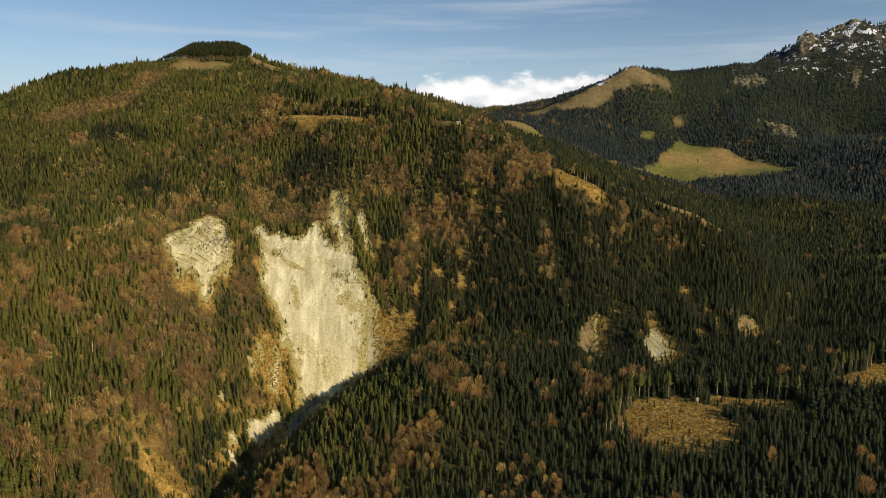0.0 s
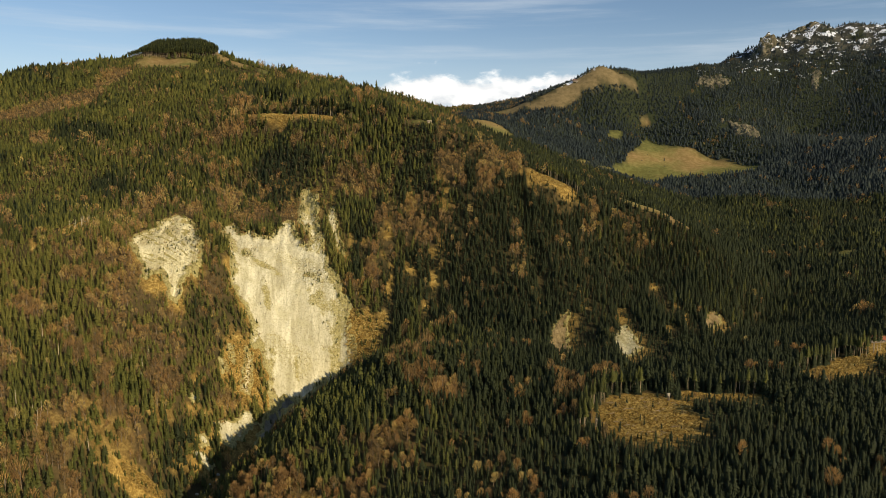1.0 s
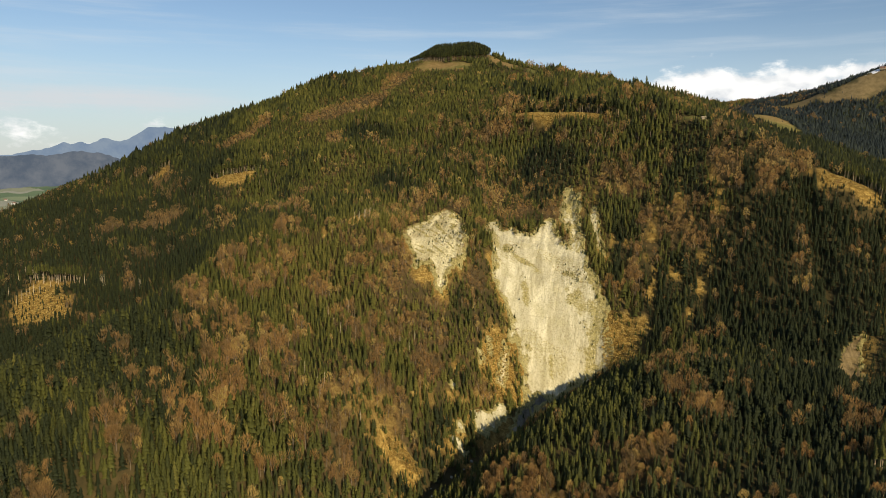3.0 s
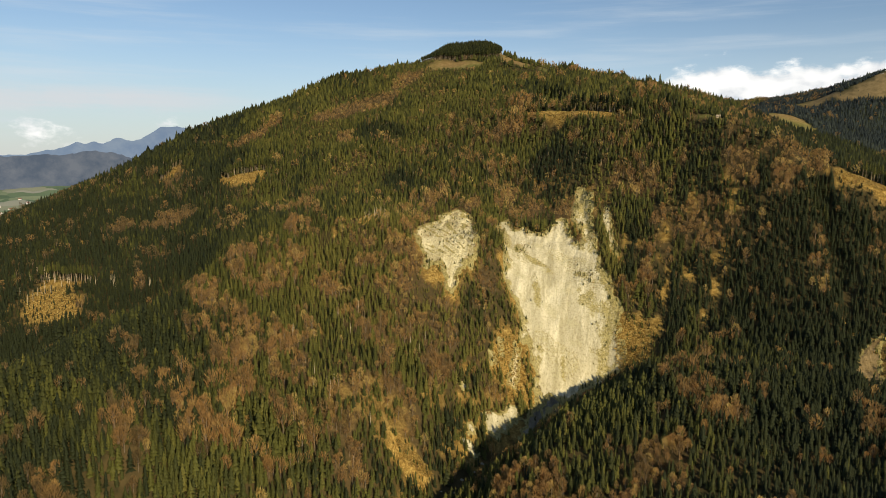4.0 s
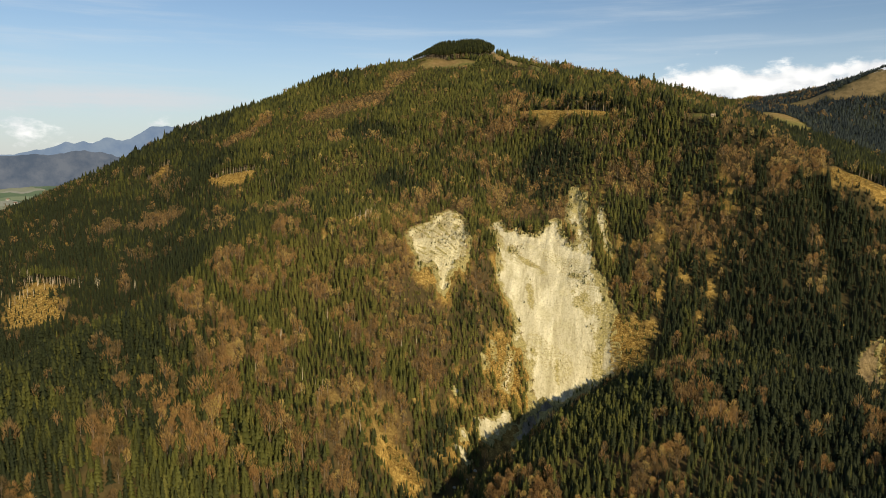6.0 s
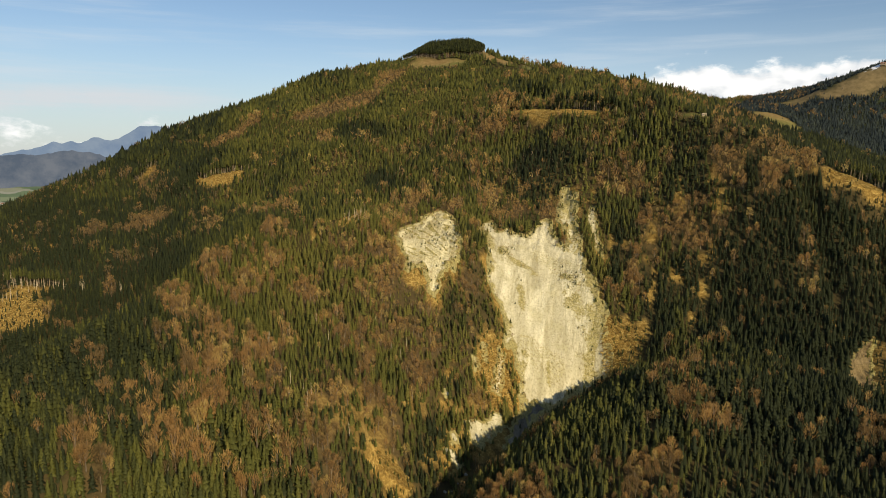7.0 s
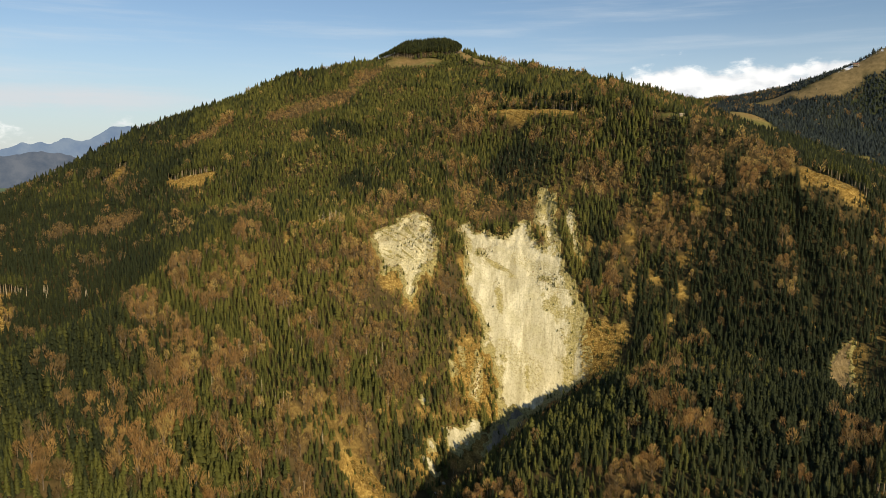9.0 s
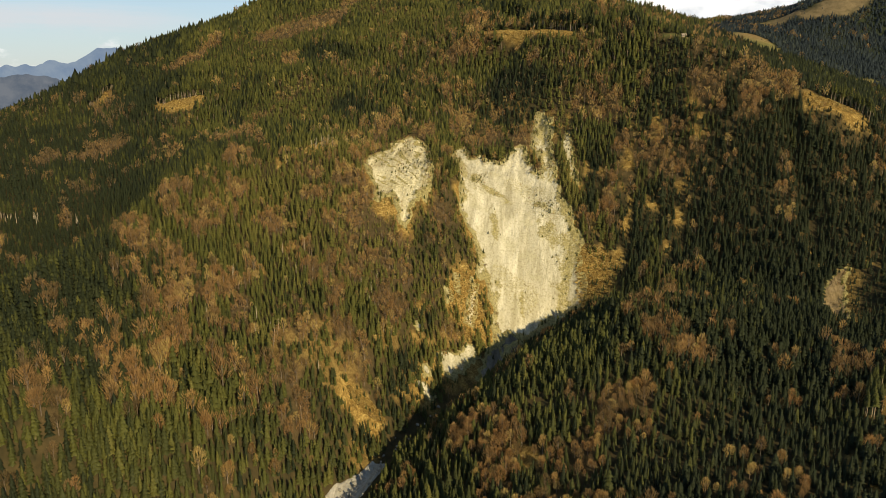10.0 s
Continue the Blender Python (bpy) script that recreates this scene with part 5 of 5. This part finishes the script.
def gable(v, f, w, d, z0, z1, eave, thick):
    """A pitched roof with thickness."""
    n = len(v)
    a, b = w / 2 + eave, d / 2 + eave
    for t in (0, thick):
        v += [(-a, -b, z0 + t), (a, -b, z0 + t), (a, b, z0 + t), (-a, b, z0 + t), (-a, 0, z1 + t), (a, 0, z1 + t)]
    f += [(n, n + 1, n + 5, n + 4), (n + 2, n + 3, n + 4, n + 5), (n + 6, n + 10, n + 11, n + 7), (n + 8, n + 11, n + 10, n + 9),
          (n, n + 6, n + 7, n + 1), (n + 2, n + 8, n + 9, n + 3), (n + 1, n + 7, n + 11, n + 5), (n + 5, n + 11, n + 8, n + 2), (n + 3, n + 9, n + 10, n + 4), (n + 4, n + 10, n + 6, n)]


def plain(name, a, c, scale=0.8):
    m, nt, b = material(name, 0.85, 0.2)
    nt.links.new(ramp(nt, tex(nt, scale, 6.0), [(0.3, a), (0.7, c)]), b.inputs["Base Color"])
    return m


M_PLASTER = plain("pale_plaster", (0.62, 0.60, 0.55), (0.76, 0.74, 0.69))
M_TILE = plain("roof_tiles", (0.20, 0.10, 0.07), (0.30, 0.16, 0.11))
M_BOARD = plain("weathered_boards", (0.28, 0.22, 0.15), (0.44, 0.36, 0.25))
M_ROCK = plain("limestone", (0.20, 0.18, 0.13), (0.46, 0.42, 0.32), 0.5)
M_GLASS = plain("dark_window", (0.03, 0.035, 0.04), (0.05, 0.055, 0.06))


def house(name, w, d, h, walls, roof, label, category, group=""):
    top = new(name)
    v, f = [], []
    box(v, f, (-w / 2, -d / 2, -1.5), (w / 2, d / 2, h))
    n = len(v)
    v += [(-w / 2, -d / 2, h), (-w / 2, d / 2, h), (-w / 2, 0, h + d * 0.38), (w / 2, -d / 2, h), (w / 2, d / 2, h), (w / 2, 0, h + d * 0.38)]
    f += [(n, n + 2, n + 1), (n + 3, n + 4, n + 5)]
    piece("wall", v, f, walls, top)
    v, f = [], []
    gable(v, f, w, d, h - 0.25, h + d * 0.38 + 0.1, 0.6, 0.25)
    piece("roof", v, f, roof, top)
    for k in (-0.28, 0.28):
        for side in (-1, 1):
            v, f = [], []
            box(v, f, (k * w - 0.6, side * d / 2 - 0.06, h * 0.45), (k * w + 0.6, side * d / 2 + 0.06, h * 0.45 + 1.2))
            window = piece("window", v, f, M_PLASTER if walls is M_BOARD else M_BOARD, top)
            for cell in (-0.28, 0.28):
                v, f = [], []
                box(v, f, (k * w + cell - 0.22, side * d / 2 - 0.09, h * 0.45 + 0.12), (k * w + cell + 0.22, side * d / 2 + 0.09, h * 0.45 + 1.08))
                piece("pane", v, f, M_GLASS, window, "dark window pane")
    return tagged(top, label, category, group)


rs = random.Random(4)
first = house("house", 13, 10, 5.5, M_PLASTER, M_TILE, "pale plastered house with a tiled roof on the plain", "house", "village houses")
spots = []
for k in range(34):
    left, far = radians(rs.uniform(52.0, 58.5)), rs.choice((3050, 3250, 3600, 3900)) + rs.uniform(-90, 90)
    spots.append((-math.sin(left) * far, math.cos(left) * far, rs.uniform(0, 180)))
for k, (x, y, turn) in enumerate(spots):
    m = pose(x, y, float(relief(np.array([x]), np.array([y]))[0]), 0, 0, turn)
    if k == 0:
        first.matrix_basis = m
    else:
        copy_thing(first, m)


def ground_at(x, y):
    return float(relief(np.array([float(x)]), np.array([float(y)]))[0])


hut = house("mountain_hut", 6.5, 4.8, 2.4, M_BOARD, M_BOARD, "small weathered wooden hut on the high meadow", "hut")
hut.matrix_basis = pose(-150, 1268, ground_at(-150, 1268), 0, 0, 20)
M_RED = plain("red_roof", (0.30, 0.10, 0.05), (0.42, 0.15, 0.075))
barn = house("barn", 13, 7, 2.8, M_BOARD, M_RED, "low wooden barn with a red roof at the clearing", "barn")
barn.matrix_basis = pose(384, 790, ground_at(384, 790), 0, 0, -14)
alm = house("mountain_hut", 12, 8, 3.5, M_BOARD, M_TILE, "brown wooden alpine hut on the far pasture", "hut")
alm.matrix_basis = pose(185, 2318, ground_at(185, 2318), 0, 0, -12)


def raised_hide(x, y, turn):
    top = new("raised_hide")
    for sx in (-1, 1):
        for sy in (-1, 1):
            v, f = [], []
            box(v, f, (sx * 0.9 - 0.09, sy * 0.9 - 0.09, -0.6), (sx * 0.9 + 0.09, sy * 0.9 + 0.09, 4.2))
            piece("leg", v, f, M_BOARD, top)
    v, f = [], []
    box(v, f, (-1.1, -1.1, 4.1), (1.1, 1.1, 6.2))
    piece("cabin", v, f, M_BOARD, top)
    v, f = [], []
    gable(v, f, 2.2, 2.2, 6.1, 6.8, 0.3, 0.12)
    piece("roof", v, f, M_BOARD, top)
    v, f = [], []
    for k in range(9):
        box(v, f, (-0.3, -1.9 + 0.08 * k, 0.3 + 0.45 * k), (0.3, -1.82 + 0.08 * k, 0.38 + 0.45 * k))
    for s in (-0.33, 0.27):
        box(v, f, (s, -1.9, -0.3), (s + 0.06, -1.15, 4.2))
    piece("ladder", v, f, M_DEAD, top)
    top.matrix_basis = pose(x, y, ground_at(x, y), 0, 0, turn)
    return tagged(top, "weathered wooden raised hide beside the felled clearing", "raised hide")


raised_hide(141, 662, 12)
raised_hide(72, 620, -30)


def dead_tree(seed, high):
    r = random.Random(seed)
    v, f = [], []
    rings = [(-0.8, 0.30), (high * 0.35, 0.24), (high * 0.7, 0.15), (high, 0.03)]
    lean = (r.uniform(-0.05, 0.05), r.uniform(-0.05, 0.05))
    for z, q in rings:
        v += [(lean[0] * z + q * math.cos(1.2566 * k), lean[1] * z + q * math.sin(1.2566 * k), z) for k in range(5)]
    f += [(5 * i + k, 5 * i + (k + 1) % 5, 5 * i + 5 + (k + 1) % 5, 5 * i + 5 + k) for i in range(3) for k in range(5)]
    limbs = []
    for k in range(r.randint(9, 13)):
        z, a, ln = r.uniform(0.3, 0.95) * high, r.uniform(0, 6.28), r.uniform(0.6, 2.2)
        cx, cy = lean[0] * z, lean[1] * z
        limbs.append([(cx, cy, z + 0.12), (cx + 0.1, cy, z - 0.1), (cx - 0.1, cy, z - 0.1), (cx + ln * math.cos(a), cy + ln * math.sin(a), z + r.uniform(-0.3, 0.4))])
    return (v, f), limbs


def dead_trees(places, label, group):
    models = []
    for k in range(5):
        (v, f), limbs = dead_tree(k + 3, 1.0 * (11 + 1.6 * k))
        top = new("dead_tree")
        piece("trunk", v, f, M_DEAD, top)
        for limb in limbs:
            piece("branch", limb, [(0, 1, 3), (1, 2, 3), (2, 0, 3)], M_DEAD, top)
        tagged(top, label, "dead tree", group)
        models.append(top)
    r = random.Random(12)
    for k, (x, y) in enumerate(places):
        m = pose(x, y, ground_at(x, y), 0, 0, r.uniform(0, 360))
        if k < 5:
            models[k].matrix_basis = m
        else:
            copy_thing(models[k % 5], m)


r = random.Random(21)
rows = [(-1035 + 10 * k / 1.4 + r.uniform(-3, 3), 690 + r.uniform(-8, 12)) for k in range(26)]
rows += [(-612 + r.uniform(-12, 18), 962 + r.uniform(-8, 26)) for _ in range(14)]
rows += [(-990 + r.uniform(-30, 40), 650 + r.uniform(-24, 30)) for _ in range(12)]
rows += [(-805 + r.uniform(-6, 6), 706 + r.uniform(-5, 5)) for _ in range(4)]
rows += [(-1030 + 34 * s + r.uniform(-3, 3), 1140 + 34 * s + r.uniform(-3, 3)) for s in (-0.6, -0.4, -0.1, 0.1, 0.3, 0.5, 0.8)]
rows += [(-430 + r.uniform(-90, 60), 620 + r.uniform(-90, 160)) for _ in range(26)]
dead_trees(rows, "bleached dead standing tree with broken branches", "dead trees at clearings")


def boulder(seed, mat):
    r = random.Random(seed)
    bm = bmesh.new()
    bmesh.ops.create_icosphere(bm, subdivisions=2, radius=1.0)
    o = Vector((r.uniform(0, 50), r.uniform(0, 50), r.uniform(0, 50)))
    for p in bm.verts:
        d = 1 + 0.45 * noise.noise(p.co * 0.9 + o) + 0.2 * noise.noise(p.co * 2.2 + o)
        p.co = Vector((p.co.x * d * 1.2, p.co.y * d, p.co.z * d * 0.75))
    me = bpy.data.meshes.new("boulder")
    bm.to_mesh(me)
    bm.free()
    me.materials.append(mat)
    return me


STONES = [boulder(k, M_ROCK) for k in range(5)]


def boulders(places, label, group):
    for k, (x, y, size) in enumerate(places):
        ob = new("boulder", STONES[k % 5])
        ob.matrix_basis = Matrix.LocRotScale((x, y, ground_at(x, y) + 0.15 * size), Euler((0, 0, k * 1.7)), (size, size, size))
        tagged(ob, label, "boulder", group)


boulders([(-318 + r.uniform(-14, 14) - (600 - y) * 0.16, y, r.uniform(0.7, 2.0)) for y in range(515, 700, 5)], "pale limestone boulder in the stream bed", "boulders of the stream")
boulders([(-461 + r.uniform(-5, 5), 492 + r.uniform(-5, 5), r.uniform(1.2, 3.0)) for _ in range(9)], "pale limestone block on the wooded slope", "blocks on the slope")


def log_mesh(seed):
    r = random.Random(seed)
    v, f = [], []
    for x, q in ((-0.5, 0.024), (0.0, 0.021), (0.5, 0.015)):
        v += [(x, q * math.cos(1.0472 * k), q * math.sin(1.0472 * k)) for k in range(6)]
    f += [(6 * i + k, 6 * i + (k + 1) % 6, 6 * i + 6 + (k + 1) % 6, 6 * i + 6 + k) for i in range(2) for k in range(6)]
    f += [tuple(range(5, -1, -1)), tuple(range(12, 18))]
    me = bpy.data.meshes.new("log")
    me.from_pydata(v, [], f)
    me.materials.append(M_STEM)
    return me


LOGS = [log_mesh(k) for k in range(3)]
for k in range(70):
    x, y = 119 + r.uniform(-48, 48), 634 + r.uniform(-46, 46)
    if not 0.02 < float(oval(OPENINGS["clearcut"], np.array([x]), np.array([y]))[0]):
        continue
    ob = new("felled_log", LOGS[k % 3])
    ln = r.uniform(6, 15)
    ob.matrix_basis = Matrix.LocRotScale((x, y, ground_at(x, y) + 0.35), Euler((0, r.uniform(-0.04, 0.04), r.gauss(0.5, 0.7))), (ln, ln * 0.9, ln * 0.9))
    tagged(ob, "felled bare log lying in the clearing", "log", "logs of the clearing")


def brash(key, count, label):
    """Cut twigs and tussocks strewn over an opening."""
    cx, cy, ux, uy, vx, vy = {**OPENINGS}[key]
    a, q = rng.uniform(0, 6.2832, count), np.sqrt(rng.uniform(0, 1.1, count))
    x, y = cx + q * (np.cos(a) * ux + np.sin(a) * vx), cy + q * (np.cos(a) * uy + np.sin(a) * vy)
    z = relief(x, y)
    turn, ln, h = rng.uniform(0, 3.14, count), rng.uniform(0.8, 3.2, count), rng.uniform(0.4, 1.5, count)
    dx, dy = np.cos(turn) * ln, np.sin(turn) * ln
    v = np.stack([np.stack([x - dx, y - dy, z], -1), np.stack([x + dx, y + dy, z + 0.1], -1), np.stack([x + dy * 0.1, y - dx * 0.1, z + h], -1)], 1).reshape(-1, 3)
    me = mesh_of("brash", v, np.arange(count * 3).reshape(-1, 3), [M_STRAW], None, {"tint": np.repeat(rng.random(count), 3)})
    return tagged(new("brash", me), label, "brash", kind="stuff")


M_STRAW = twigs("straw", [(0.0, (0.26, 0.17, 0.05)), (0.5, (0.58, 0.41, 0.12)), (1.0, (0.76, 0.58, 0.21))])
brash("clearcut", 6500, "golden cut branches and dry grass in the felled clearing")
for key in ("bench_clearing", "slide_west_slope", "slide_east_slope", "grass_gully", "ledge_clearing", "west_valley_clearing", "clearcut_back", "west_clearing_a", "brown_clearing", "clearcut_east"):
    brash(key, 5200 if key == "bench_clearing" else 1400, "dry golden grass tussocks on open slope")
